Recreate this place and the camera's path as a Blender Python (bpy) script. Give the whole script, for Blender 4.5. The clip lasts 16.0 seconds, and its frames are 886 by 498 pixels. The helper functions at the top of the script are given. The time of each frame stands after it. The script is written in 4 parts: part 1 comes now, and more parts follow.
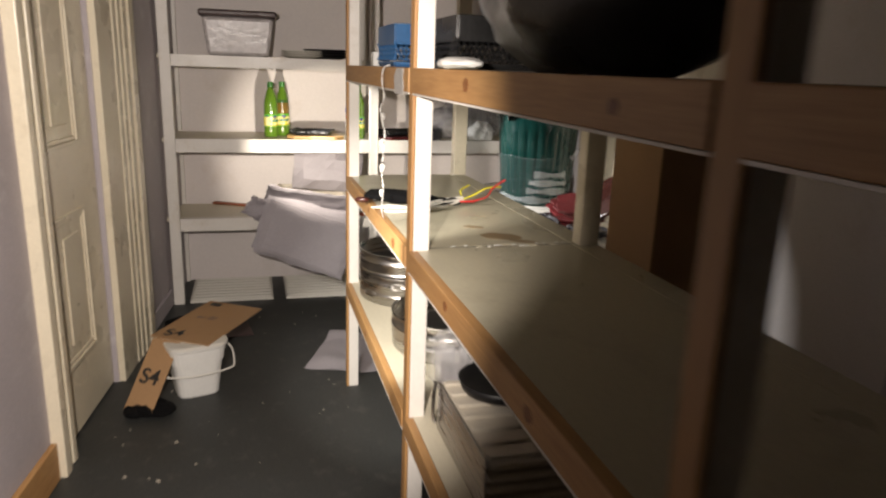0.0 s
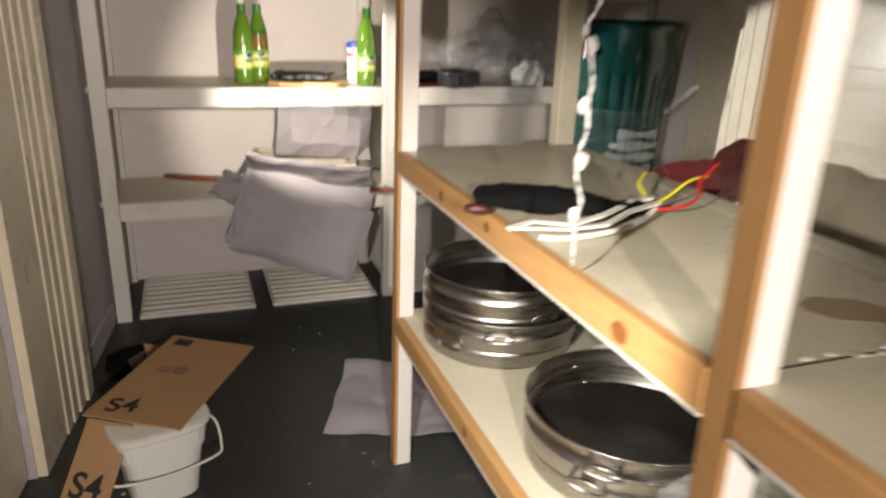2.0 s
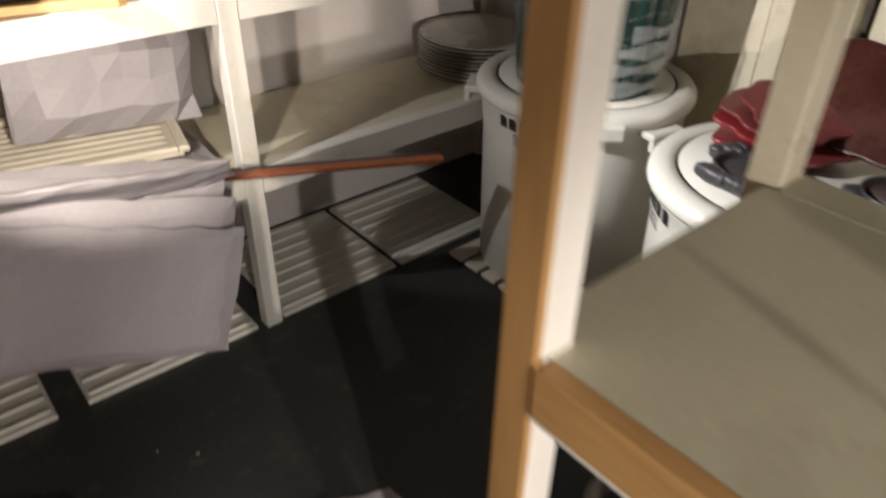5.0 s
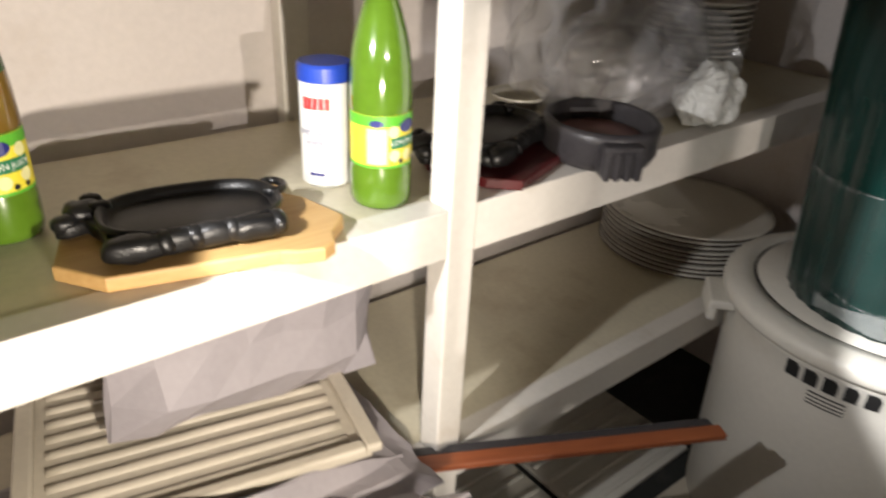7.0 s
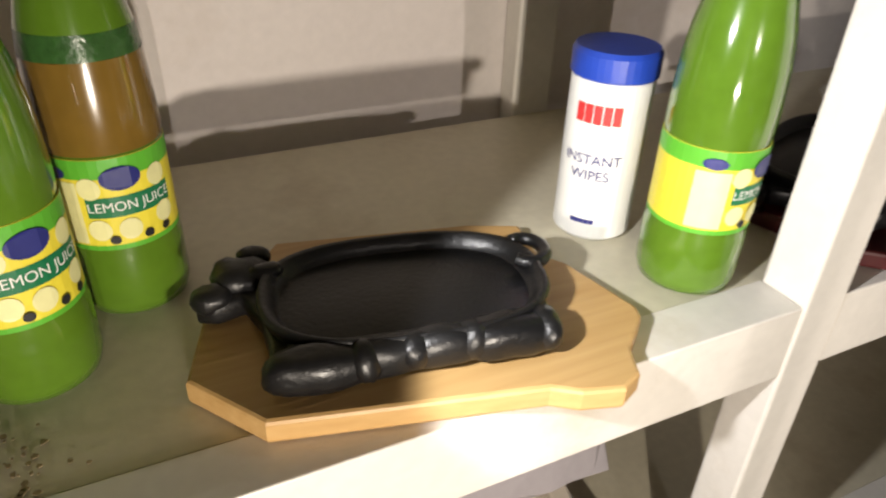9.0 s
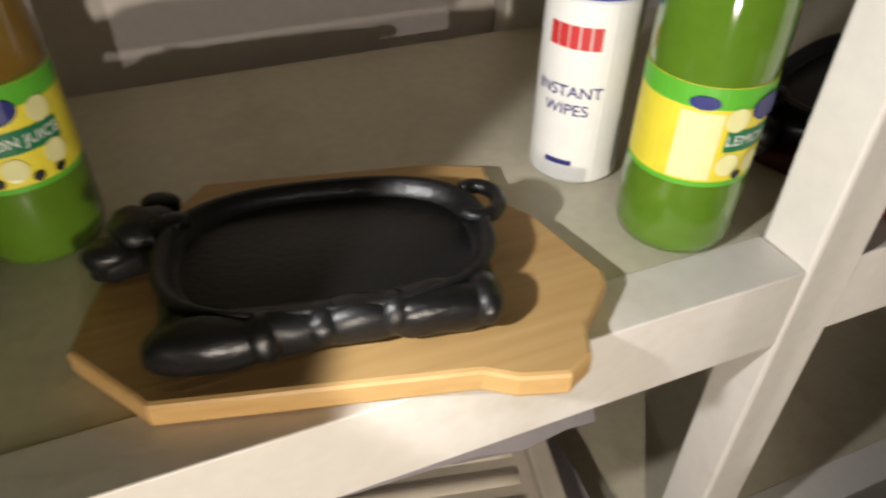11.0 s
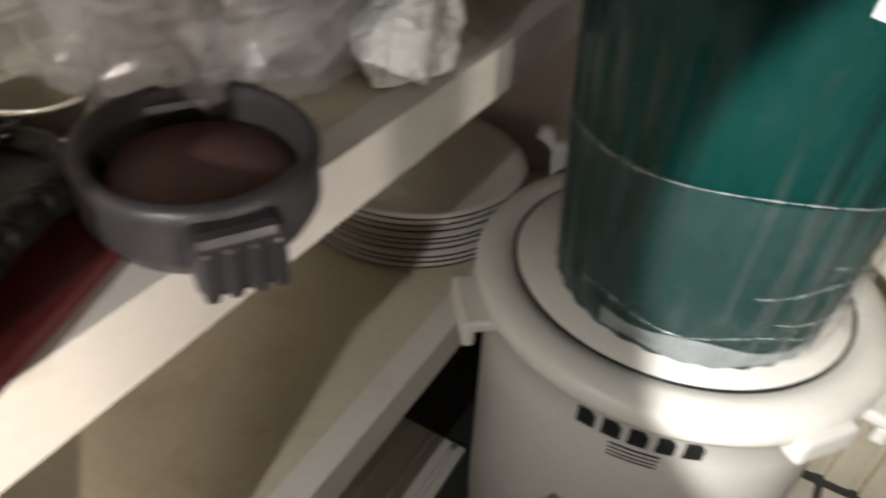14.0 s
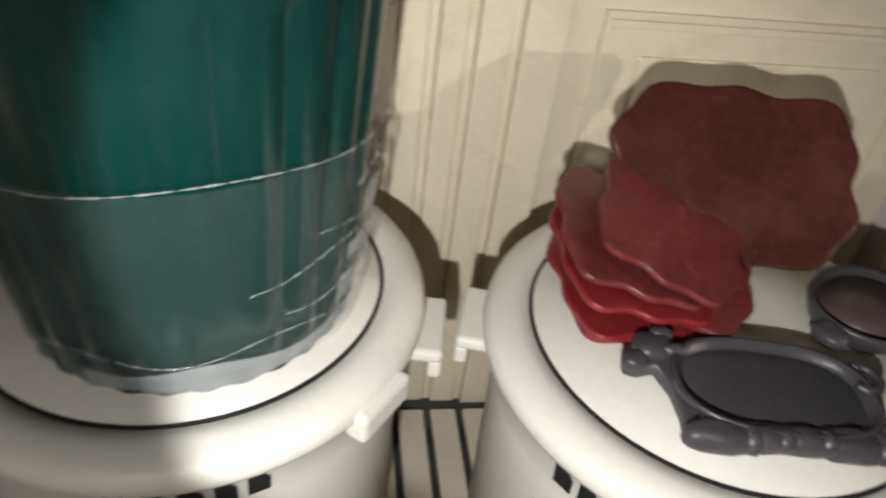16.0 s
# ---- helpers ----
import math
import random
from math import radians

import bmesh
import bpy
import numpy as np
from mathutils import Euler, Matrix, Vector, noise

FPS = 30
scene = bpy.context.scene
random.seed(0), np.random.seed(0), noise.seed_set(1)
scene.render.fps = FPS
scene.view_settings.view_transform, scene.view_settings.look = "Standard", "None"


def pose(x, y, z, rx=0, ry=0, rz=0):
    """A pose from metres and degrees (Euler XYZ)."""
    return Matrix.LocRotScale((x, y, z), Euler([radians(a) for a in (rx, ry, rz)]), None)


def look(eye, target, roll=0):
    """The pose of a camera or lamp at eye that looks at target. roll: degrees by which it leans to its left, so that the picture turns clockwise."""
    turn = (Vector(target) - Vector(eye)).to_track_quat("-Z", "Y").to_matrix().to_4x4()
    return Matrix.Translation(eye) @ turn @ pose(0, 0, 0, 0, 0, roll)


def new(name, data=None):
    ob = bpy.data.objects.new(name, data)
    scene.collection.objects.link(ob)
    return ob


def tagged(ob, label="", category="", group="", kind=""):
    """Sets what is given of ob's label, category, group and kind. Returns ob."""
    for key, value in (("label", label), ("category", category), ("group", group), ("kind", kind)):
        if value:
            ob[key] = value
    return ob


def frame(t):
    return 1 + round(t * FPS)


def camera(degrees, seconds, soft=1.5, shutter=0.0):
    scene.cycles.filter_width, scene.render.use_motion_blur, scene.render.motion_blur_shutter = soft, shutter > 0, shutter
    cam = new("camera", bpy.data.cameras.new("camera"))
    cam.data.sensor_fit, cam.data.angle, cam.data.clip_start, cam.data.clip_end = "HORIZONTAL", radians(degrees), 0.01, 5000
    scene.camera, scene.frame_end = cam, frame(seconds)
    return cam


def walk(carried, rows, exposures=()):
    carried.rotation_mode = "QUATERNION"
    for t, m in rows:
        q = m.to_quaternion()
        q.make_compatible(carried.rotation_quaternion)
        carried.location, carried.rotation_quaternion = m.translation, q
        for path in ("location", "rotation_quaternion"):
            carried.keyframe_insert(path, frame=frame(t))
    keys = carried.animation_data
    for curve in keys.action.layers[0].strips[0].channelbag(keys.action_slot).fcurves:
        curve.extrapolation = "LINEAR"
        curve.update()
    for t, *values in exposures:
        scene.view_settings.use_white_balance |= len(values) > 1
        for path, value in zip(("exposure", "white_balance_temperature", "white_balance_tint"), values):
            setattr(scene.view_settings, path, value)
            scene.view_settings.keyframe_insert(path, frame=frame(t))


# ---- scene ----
# A narrow pantry store: an aisle beside an open timber shelving unit, painted wall shelves
# across the end, two white bins in the corner by a panelled door. Lit by a hand torch.
cam = camera(64.6, 16.0, soft=2.2, shutter=0.7)
PATH = [
    (0, (-0.056, 0.048, 1.337), (0.457, 1.915, 0.837), 2.0),
    (0.5, (-0.097, 0.360, 1.325), (0.474, 2.210, 0.823), 2.2),
    (1, (-0.126, 0.622, 1.301), (0.496, 2.445, 0.763), 2.2),
    (1.5, (-0.119, 0.932, 1.298), (0.510, 2.746, 0.738), 1.6),
    (2, (-0.171, 1.187, 1.241), (0.478, 2.964, 0.591), 2.1),
    (2.5, (-0.220, 1.460, 1.196), (0.489, 3.141, 0.377), 2.0),
    (3, (-0.235, 1.652, 1.165), (0.614, 3.200, 0.226), 2.2),
    (5.5, (0.014, 2.795, 1.327), (1.144, 4.027, 0.229), 2.6),
    (6, (0.027, 3.028, 1.337), (1.226, 4.280, 0.340), 3.3),
    (6.5, (0.042, 3.221, 1.342), (1.214, 4.526, 0.382), 3.3),
    (7, (0.042, 3.381, 1.313), (1.173, 4.739, 0.376), 3.0),
    (7.5, (0.047, 3.454, 1.318), (1.114, 4.852, 0.366), 2.8),
    (8, (0.077, 3.568, 1.310), (1.043, 5.012, 0.319), 2.2),
    (8.5, (0.108, 3.709, 1.261), (0.952, 5.211, 0.245), 2.7),
    (11, (0.217, 3.789, 1.235), (0.819, 5.209, -0.039), 1.0),
    (11.5, (0.310, 3.787, 1.228), (1.169, 5.073, -0.040), 4.0),
    (12, (0.375, 3.759, 1.264), (1.387, 4.904, -0.026), 2.7),
    (12.5, (0.433, 3.763, 1.271), (1.597, 4.792, 0.012), 3.0),
    (13, (0.484, 3.761, 1.265), (1.726, 4.712, 0.020), 3.5),
    (13.5, (0.536, 3.734, 1.266), (1.853, 4.600, 0.034), 3.7),
    (14, (0.597, 3.677, 1.256), (2.008, 4.404, 0.039), 4.3),
    (14.5, (0.640, 3.587, 1.246), (2.173, 4.116, 0.075), 2.8),
    (15, (0.692, 3.568, 1.236), (2.281, 3.803, 0.044), 6.1),
    (15.5, (0.737, 3.550, 1.219), (2.354, 3.535, 0.042), 6.6),
    (16, (0.782, 3.562, 1.202), (2.360, 3.254, 0.012), 7.4),
]
EXPOSURES = [(0.0, 0.1), (2.0, -0.05), (3.0, 0.0), (5.5, -0.2), (6.5, -0.1), (7.0, -0.1), (7.5, -0.3), (8.0, -0.65), (8.7, -0.5), (10.8, -1.1), (11.5, -1.2), (12.5, -0.4), (13.5, 0.05), (14.5, -0.05), (15.5, -0.25), (16.0, -0.25)]
walk(cam, [(t, look(eye, target, roll)) for t, eye, target, roll in PATH], EXPOSURES)

# ---------------------------------------------------------------- light
world = bpy.data.worlds.new("world")
world.use_nodes = True
world.node_tree.nodes["Background"].inputs[0].default_value = (1.0, 0.74, 0.44, 1)
world.node_tree.nodes["Background"].inputs[1].default_value = 0.004
scene.world = world


def torch(name, eye, target, watts, cone, blend, colour, radius):
    lamp = bpy.data.lights.new(name, "SPOT")
    lamp.energy, lamp.color = watts, colour
    lamp.spot_size, lamp.spot_blend, lamp.shadow_soft_size = radians(cone), blend, radius
    ob = new(name, lamp)
    ob.matrix_world = look(eye, target)
    return ob


# the hand torch, where it is held in the aisle, at the pans, at the end shelves and at the bins
WARM = (1.0, 0.93, 0.84)
AMBERISH = (1.0, 0.88, 0.79)
COOL = (1.0, 0.975, 0.965)
torch("torch_aisle", (-0.22, 0.22, 1.42), (-0.34, 3.2, 0.68), 195, 73, 0.5, AMBERISH, 0.02)
torch("torch_pans", (-0.24, 1.52, 1.22), (0.50, 2.42, 0.60), 80, 60, 0.5, WARM, 0.014)
torch("torch_shelves", (0.12, 3.40, 0.952), (0.34, 4.20, 0.85), 36, 78, 0.5, (WARM[0], WARM[1] * 0.95, WARM[2] * 0.88), 0.012)
torch("torch_bay", (0.06, 3.905, 1.20), (0.74, 4.05, 0.86), 21, 57, 0.22, COOL, 0.010)
torch("torch_bins", (0.52, 3.66, 1.13), (1.55, 3.26, 0.74), 66, 57, 0.2, COOL, 0.012)


# ---------------------------------------------------------------- materials
def material(name, base, rough=0.6, metal=0.0, spread=0.12, fine=90.0, coarse=5.0, bump=0.05,
             stain=None, stain_amount=0.0, stain_scale=3.0, stretch=(1, 1, 1), spec=0.5, coat=0.0):
    """Grain and blotches at two scales, an optional stain colour, and fine relief."""
    m = bpy.data.materials.new(name)
    m.use_nodes = True
    n, l = m.node_tree.nodes, m.node_tree.links
    b = n["Principled BSDF"]
    co = n.new("ShaderNodeTexCoord")
    mp = n.new("ShaderNodeMapping")
    mp.inputs["Scale"].default_value = stretch
    l.new(co.outputs["Object"], mp.inputs["Vector"])
    info = n.new("ShaderNodeObjectInfo")
    shift = n.new("ShaderNodeVectorMath")
    shift.operation = "ADD"
    l.new(mp.outputs[0], shift.inputs[0])
    times = n.new("ShaderNodeMath")
    times.operation = "MULTIPLY"
    times.inputs[1].default_value = 37.0
    l.new(info.outputs["Random"], times.inputs[0])
    l.new(times.outputs[0], shift.inputs[1])
    big, small = n.new("ShaderNodeTexNoise"), n.new("ShaderNodeTexNoise")
    big.inputs["Scale"].default_value, small.inputs["Scale"].default_value = coarse, fine
    big.inputs["Detail"].default_value, small.inputs["Detail"].default_value = 5, 4
    l.new(shift.outputs[0], big.inputs["Vector"])
    l.new(shift.outputs[0], small.inputs["Vector"])
    mix = n.new("ShaderNodeMath")
    mix.operation = "ADD"
    l.new(big.outputs["Fac"], mix.inputs[0])
    l.new(small.outputs["Fac"], mix.inputs[1])
    ramp = n.new("ShaderNodeMapRange")
    ramp.inputs["From Min"].default_value, ramp.inputs["From Max"].default_value = 0.6, 1.4
    ramp.inputs["To Min"].default_value, ramp.inputs["To Max"].default_value = 1 - spread, 1 + spread
    l.new(mix.outputs[0], ramp.inputs["Value"])
    col = n.new("ShaderNodeMix")
    col.data_type, col.blend_type = "RGBA", "MULTIPLY"
    col.inputs["Factor"].default_value = 1
    col.inputs["A"].default_value = (*base, 1)
    l.new(ramp.outputs[0], col.inputs["B"])
    out = col.outputs["Result"]
    if stain:
        s = n.new("ShaderNodeTexNoise")
        s.inputs["Scale"].default_value, s.inputs["Detail"].default_value = stain_scale, 7
        s.inputs["Roughness"].default_value = 0.65
        l.new(shift.outputs[0], s.inputs["Vector"])
        sr = n.new("ShaderNodeMapRange")
        sr.inputs["From Min"].default_value, sr.inputs["From Max"].default_value = 0.56, 0.72
        sr.inputs["To Max"].default_value = stain_amount
        l.new(s.outputs["Fac"], sr.inputs["Value"])
        sm = n.new("ShaderNodeMix")
        sm.data_type = "RGBA"
        l.new(sr.outputs[0], sm.inputs["Factor"])
        l.new(out, sm.inputs["A"])
        sm.inputs["B"].default_value = (*stain, 1)
        out = sm.outputs["Result"]
    l.new(out, b.inputs["Base Color"])
    rr = n.new("ShaderNodeMapRange")
    rr.inputs["From Min"].default_value, rr.inputs["From Max"].default_value = 0.3, 0.7
    rr.inputs["To Min"].default_value, rr.inputs["To Max"].default_value = max(rough - 0.08, 0.03), min(rough + 0.1, 1)
    l.new(big.outputs["Fac"], rr.inputs["Value"])
    l.new(rr.outputs[0], b.inputs["Roughness"])
    b.inputs["Metallic"].default_value = metal
    b.inputs["Specular IOR Level"].default_value = spec
    b.inputs["Coat Weight"].default_value = coat
    if bump:
        bp = n.new("ShaderNodeBump")
        bp.inputs["Strength"].default_value, bp.inputs["Distance"].default_value = bump * 4, 0.002
        l.new(mix.outputs[0], bp.inputs["Height"])
        l.new(bp.outputs[0], b.inputs["Normal"])
    return m


def wood(name, light, dark, axis="y", rough=0.55, ring=26.0):
    m = bpy.data.materials.new(name)
    m.use_nodes = True
    n, l = m.node_tree.nodes, m.node_tree.links
    b = n["Principled BSDF"]
    co, mp = n.new("ShaderNodeTexCoord"), n.new("ShaderNodeMapping")
    mp.inputs["Scale"].default_value = {"x": (0.06, 1, 1), "y": (1, 0.06, 1), "z": (1, 1, 0.06)}[axis]
    l.new(co.outputs["Object"], mp.inputs["Vector"])
    g, f, k = n.new("ShaderNodeTexNoise"), n.new("ShaderNodeTexNoise"), n.new("ShaderNodeTexNoise")
    g.inputs["Scale"].default_value, g.inputs["Detail"].default_value, g.inputs["Distortion"].default_value = ring, 3, 0.8
    f.inputs["Scale"].default_value, f.inputs["Detail"].default_value = ring * 9, 3
    k.inputs["Scale"].default_value, k.inputs["Detail"].default_value = 2.2, 4
    l.new(mp.outputs[0], g.inputs["Vector"])
    l.new(mp.outputs[0], f.inputs["Vector"])
    l.new(co.outputs["Object"], k.inputs["Vector"])
    add = n.new("ShaderNodeMath")
    add.operation = "ADD"
    l.new(g.outputs["Fac"], add.inputs[0])
    l.new(f.outputs["Fac"], add.inputs[1])
    add2 = n.new("ShaderNodeMath")
    add2.operation = "ADD"
    l.new(add.outputs[0], add2.inputs[0])
    l.new(k.outputs["Fac"], add2.inputs[1])
    r = n.new("ShaderNodeMapRange")
    r.inputs["From Min"].default_value, r.inputs["From Max"].default_value = 1.1, 1.9
    l.new(add2.outputs[0], r.inputs["Value"])
    mx = n.new("ShaderNodeMix")
    mx.data_type = "RGBA"
    mx.inputs["A"].default_value, mx.inputs["B"].default_value = (*dark, 1), (*light, 1)
    l.new(r.outputs[0], mx.inputs["Factor"])
    l.new(mx.outputs["Result"], b.inputs["Base Color"])
    b.inputs["Roughness"].default_value = rough
    bp = n.new("ShaderNodeBump")
    bp.inputs["Strength"].default_value, bp.inputs["Distance"].default_value = 0.25, 0.001
    l.new(add.outputs[0], bp.inputs["Height"])
    l.new(bp.outputs[0], b.inputs["Normal"])
    return m


def clear(name, tint, rough=0.15, alpha=0.35):
    """Thin clear film: mostly see-through, with a gloss."""
    m = material(name, tint, rough, spread=0.25, fine=40, coarse=9, bump=0.25, spec=0.8)
    m.node_tree.nodes["Principled BSDF"].inputs["Alpha"].default_value = alpha
    return m


WHITE = material("white_gloss_paint", (0.74, 0.71, 0.66), 0.38, spread=0.06, bump=0.03, stain=(0.42, 0.33, 0.2), stain_amount=0.35, stain_scale=7)
SHELF = material("worn_shelf_paint", (0.62, 0.575, 0.445), 0.42, spread=0.09, bump=0.03, stain=(0.33, 0.24, 0.13), stain_amount=0.4, stain_scale=4)
GREYTOP = material("grey_laminate", (0.49, 0.455, 0.34), 0.32, spread=0.10, coarse=4, bump=0.02, stain=(0.25, 0.21, 0.15), stain_amount=0.4, stain_scale=5)
CREAM = material("cream_gloss_paint", (0.72, 0.65, 0.50), 0.3, spread=0.07, bump=0.02, stain=(0.35, 0.26, 0.14), stain_amount=0.35, stain_scale=6)
WALLPAINT = material("white_wall_paint", (0.72, 0.67, 0.65), 0.65, spread=0.06, coarse=2.5, bump=0.05, stain=(0.45, 0.36, 0.27), stain_amount=0.35, stain_scale=2.5)
MAUVE = material("mauve_wall_paint", (0.44, 0.40, 0.42), 0.7, spread=0.10, coarse=3, bump=0.06, stain=(0.62, 0.6, 0.6), stain_amount=0.5, stain_scale=9)
FLOOR = material("dark_vinyl_floor", (0.035, 0.037, 0.036), 0.55, spread=0.35, coarse=3, bump=0.05, stain=(0.10, 0.095, 0.085), stain_amount=0.5, stain_scale=14)
CEIL = material("ceiling_paint", (0.6, 0.58, 0.54), 0.8, spread=0.06, coarse=3)
PINE = wood("pine_timber", (0.50, 0.29, 0.115), (0.35, 0.18, 0.064), "y")
PINEZ = wood("pine_post", (0.50, 0.29, 0.115), (0.35, 0.18, 0.064), "z")
KNOT = wood("pine_knot", (0.26, 0.105, 0.03), (0.15, 0.055, 0.018), "x", 0.5, 40)
BOARD = wood("rubberwood_board", (0.56, 0.36, 0.15), (0.44, 0.26, 0.09), "x", 0.5, 20)
DARKWOOD = wood("reddish_batten", (0.36, 0.11, 0.04), (0.22, 0.06, 0.025), "x", 0.45)
PINKWOOD = material("pinkish_red_wood", (0.14, 0.026, 0.027), 0.34, spread=0.35, coarse=16, stain=(0.30, 0.16, 0.15), stain_amount=0.35, stain_scale=22)
REDWOOD = material("red_stained_wood", (0.20, 0.017, 0.020), 0.34, spread=0.22, stain=(0.12, 0.03, 0.02), stain_amount=0.5, stain_scale=15)
MAROON = material("dark_maroon_wood", (0.058, 0.017, 0.013), 0.26, spread=0.4, coarse=9)
PUCE = material("reddish_brown_wood_inset", (0.17, 0.085, 0.075), 0.4, spread=0.2, coarse=14)
BROWNWOOD = material("dull_brown_wood", (0.075, 0.05, 0.048), 0.4, spread=0.25, coarse=14)
IRON = material("black_cast_iron", (0.006, 0.006, 0.0065), 0.36, spread=0.3, fine=260, bump=0.06, spec=0.5)
GREYIRON = material("dusty_cast_iron", (0.045, 0.042, 0.046), 0.38, spread=0.4, fine=260, bump=0.07)
STEEL = material("brushed_steel", (0.40, 0.385, 0.365), 0.30, 1.0, spread=0.16, coarse=7, bump=0.02, stretch=(1, 1, 12))
STEELDARK = material("dark_steel_base", (0.14, 0.135, 0.13), 0.36, 0.9, spread=0.3, coarse=8)
BINWHITE = material("white_bin_plastic", (0.70, 0.68, 0.62), 0.42, spread=0.05, bump=0.04, stain=(0.5, 0.44, 0.34), stain_amount=0.3, stain_scale=5)
BLACKINK = material("black_print", (0.015, 0.015, 0.015), 0.5, spread=0.2)
GREENPL = material("green_tub_plastic", (0.002, 0.026, 0.022), 0.22, spread=0.12, coarse=6, bump=0.02)
JUICE = material("lime_juice_bottle", (0.088, 0.178, 0.014), 0.16, spread=0.10, coarse=12, bump=0.0, coat=0.5)
DARKGREEN = material("green_cap", (0.03, 0.16, 0.02), 0.3, spread=0.1)
FROTH = material("dark_green_froth", (0.03, 0.09, 0.02), 0.3, spread=0.4, coarse=30, fine=200, bump=0.1)
DEEPRED = material("deep_red_wood", (0.065, 0.008, 0.009), 0.32, spread=0.3, coarse=10)
AMBER = material("half_empty_bottle_upper", (0.17, 0.10, 0.018), 0.15, spread=0.15, bump=0.0, coat=0.5)
YELLOW = material("yellow_label", (0.72, 0.62, 0.05), 0.4, spread=0.1)
LABELGREEN = material("green_label", (0.10, 0.40, 0.03), 0.4, spread=0.1)
BANDGREEN = material("deep_green_label_band", (0.01, 0.15, 0.06), 0.4, spread=0.1)
NAVY = material("navy_label_oval", (0.02, 0.025, 0.16), 0.4, spread=0.1)
PAPERWHITE = material("white_print", (0.75, 0.75, 0.72), 0.5, spread=0.05)
BLUE = material("blue_plastic_lid", (0.015, 0.05, 0.36), 0.35, spread=0.1)
REDINK = material("red_print", (0.5, 0.03, 0.03), 0.5)
CARD = material("brown_cardboard", (0.36, 0.215, 0.105), 0.75, spread=0.10, fine=160, coarse=5, bump=0.05, stain=(0.24, 0.14, 0.07), stain_amount=0.4)
GREYPAPER = material("grey_paper", (0.36, 0.335, 0.36), 0.7, spread=0.07, coarse=4, bump=0.06)
TRAY = material("beige_ribbed_plastic", (0.58, 0.53, 0.44), 0.5, spread=0.07, stain=(0.35, 0.3, 0.2), stain_amount=0.3)
CROCK = material("glazed_white_china", (0.66, 0.64, 0.58), 0.2, spread=0.05, bump=0.01)
DARKRIM = material("brown_glaze", (0.05, 0.035, 0.03), 0.25, spread=0.2)
FILM = clear("clear_cling_film", (0.25, 0.26, 0.26), 0.08, 0.06)
BAGFILM = clear("crumpled_clear_bag", (0.60, 0.59, 0.60), 0.07, 0.22)
MILKY = clear("milky_film", (0.55, 0.58, 0.58), 0.12, 0.36)
PALEYELLOW = material("pale_label_panel", (0.74, 0.72, 0.36), 0.4, spread=0.1)
BLACKCLOTH = material("black_cloth", (0.004, 0.004, 0.0045), 0.9, spec=0.15, spread=0.4, fine=260, bump=0.2)
BLACKPOLY = material("black_bin_bag", (0.012, 0.012, 0.012), 0.3, spread=0.3, bump=0.1)
BLUEPL = material("blue_crate_plastic", (0.02, 0.11, 0.28), 0.4, spread=0.2)
CABLEW = material("white_cable", (0.72, 0.69, 0.62), 0.4)
CABLEY = material("yellow_wire", (0.6, 0.55, 0.02), 0.4)
CABLER = material("red_wire", (0.5, 0.015, 0.015), 0.4)
STRING = material("white_plastic_twine", (0.46, 0.445, 0.42), 0.4, spread=0.2, bump=0.2)
STAIN = material("dried_brown_spill", (0.27, 0.20, 0.115), 0.4, spread=0.3, coarse=30, fine=160, bump=0.05)
GROUT = material("near_black_gap", (0.02, 0.018, 0.016), 0.8)


# ---------------------------------------------------------------- builders
def thing(name, at, label, category, group="", turn=0.0):
    ob = new(name)
    ob.location, ob.rotation_euler = at, (0, 0, radians(turn))
    ob.empty_display_size = 0.05
    return tagged(ob, label, category, group)


def part(name, bm, mat, parent=None, label="", smooth=False):
    me = bpy.data.meshes.new(name)
    bmesh.ops.recalc_face_normals(bm, faces=bm.faces)
    bm.to_mesh(me)
    bm.free()
    me.materials.append(mat)
    if smooth:
        for p in me.polygons:
            p.use_smooth = True
    ob = new(name, me)
    ob.parent = parent
    if label:
        tagged(ob, label)
    return ob


def setting(name, bm, mat, label, category):
    return tagged(part(name, bm, mat), label, category, kind="structure")


def box(x0, x1, y0, y1, z0, z1, bevel=0.002, bm=None):
    own = bmesh.new()
    bmesh.ops.create_cube(own, size=1)
    bmesh.ops.scale(own, vec=(x1 - x0, y1 - y0, z1 - z0), verts=own.verts)
    bmesh.ops.translate(own, vec=((x0 + x1) / 2, (y0 + y1) / 2, (z0 + z1) / 2), verts=own.verts)
    if bevel:
        bmesh.ops.bevel(own, geom=own.edges, offset=bevel, segments=2, affect="EDGES", profile=0.5)
    return join(bm, own)


def join(bm, own):
    if bm is None:
        return own
    me = bpy.data.meshes.new("tmp")
    own.to_mesh(me)
    own.free()
    bm.from_mesh(me)
    bpy.data.meshes.remove(me)
    return bm


def lathe(profile, sides=40, radius_at=None, bm=None, close=True):
    """Turn a profile of (radius, height) round z; radius_at(angle, k) scales a ring."""
    own = bmesh.new()
    rings = []
    for k, (r, z) in enumerate(profile):
        ring = []
        for i in range(sides):
            a = 2 * math.pi * i / sides
            s = r * (radius_at(a, k) if radius_at else 1)
            ring.append(own.verts.new((s * math.cos(a), s * math.sin(a), z)))
        rings.append(ring)
    for a, b in zip(rings, rings[1:]):
        for i in range(sides):
            own.faces.new((a[i], a[(i + 1) % sides], b[(i + 1) % sides], b[i]))
    if close:
        own.faces.new(rings[0])
        own.faces.new(rings[-1])
    return join(bm, own)


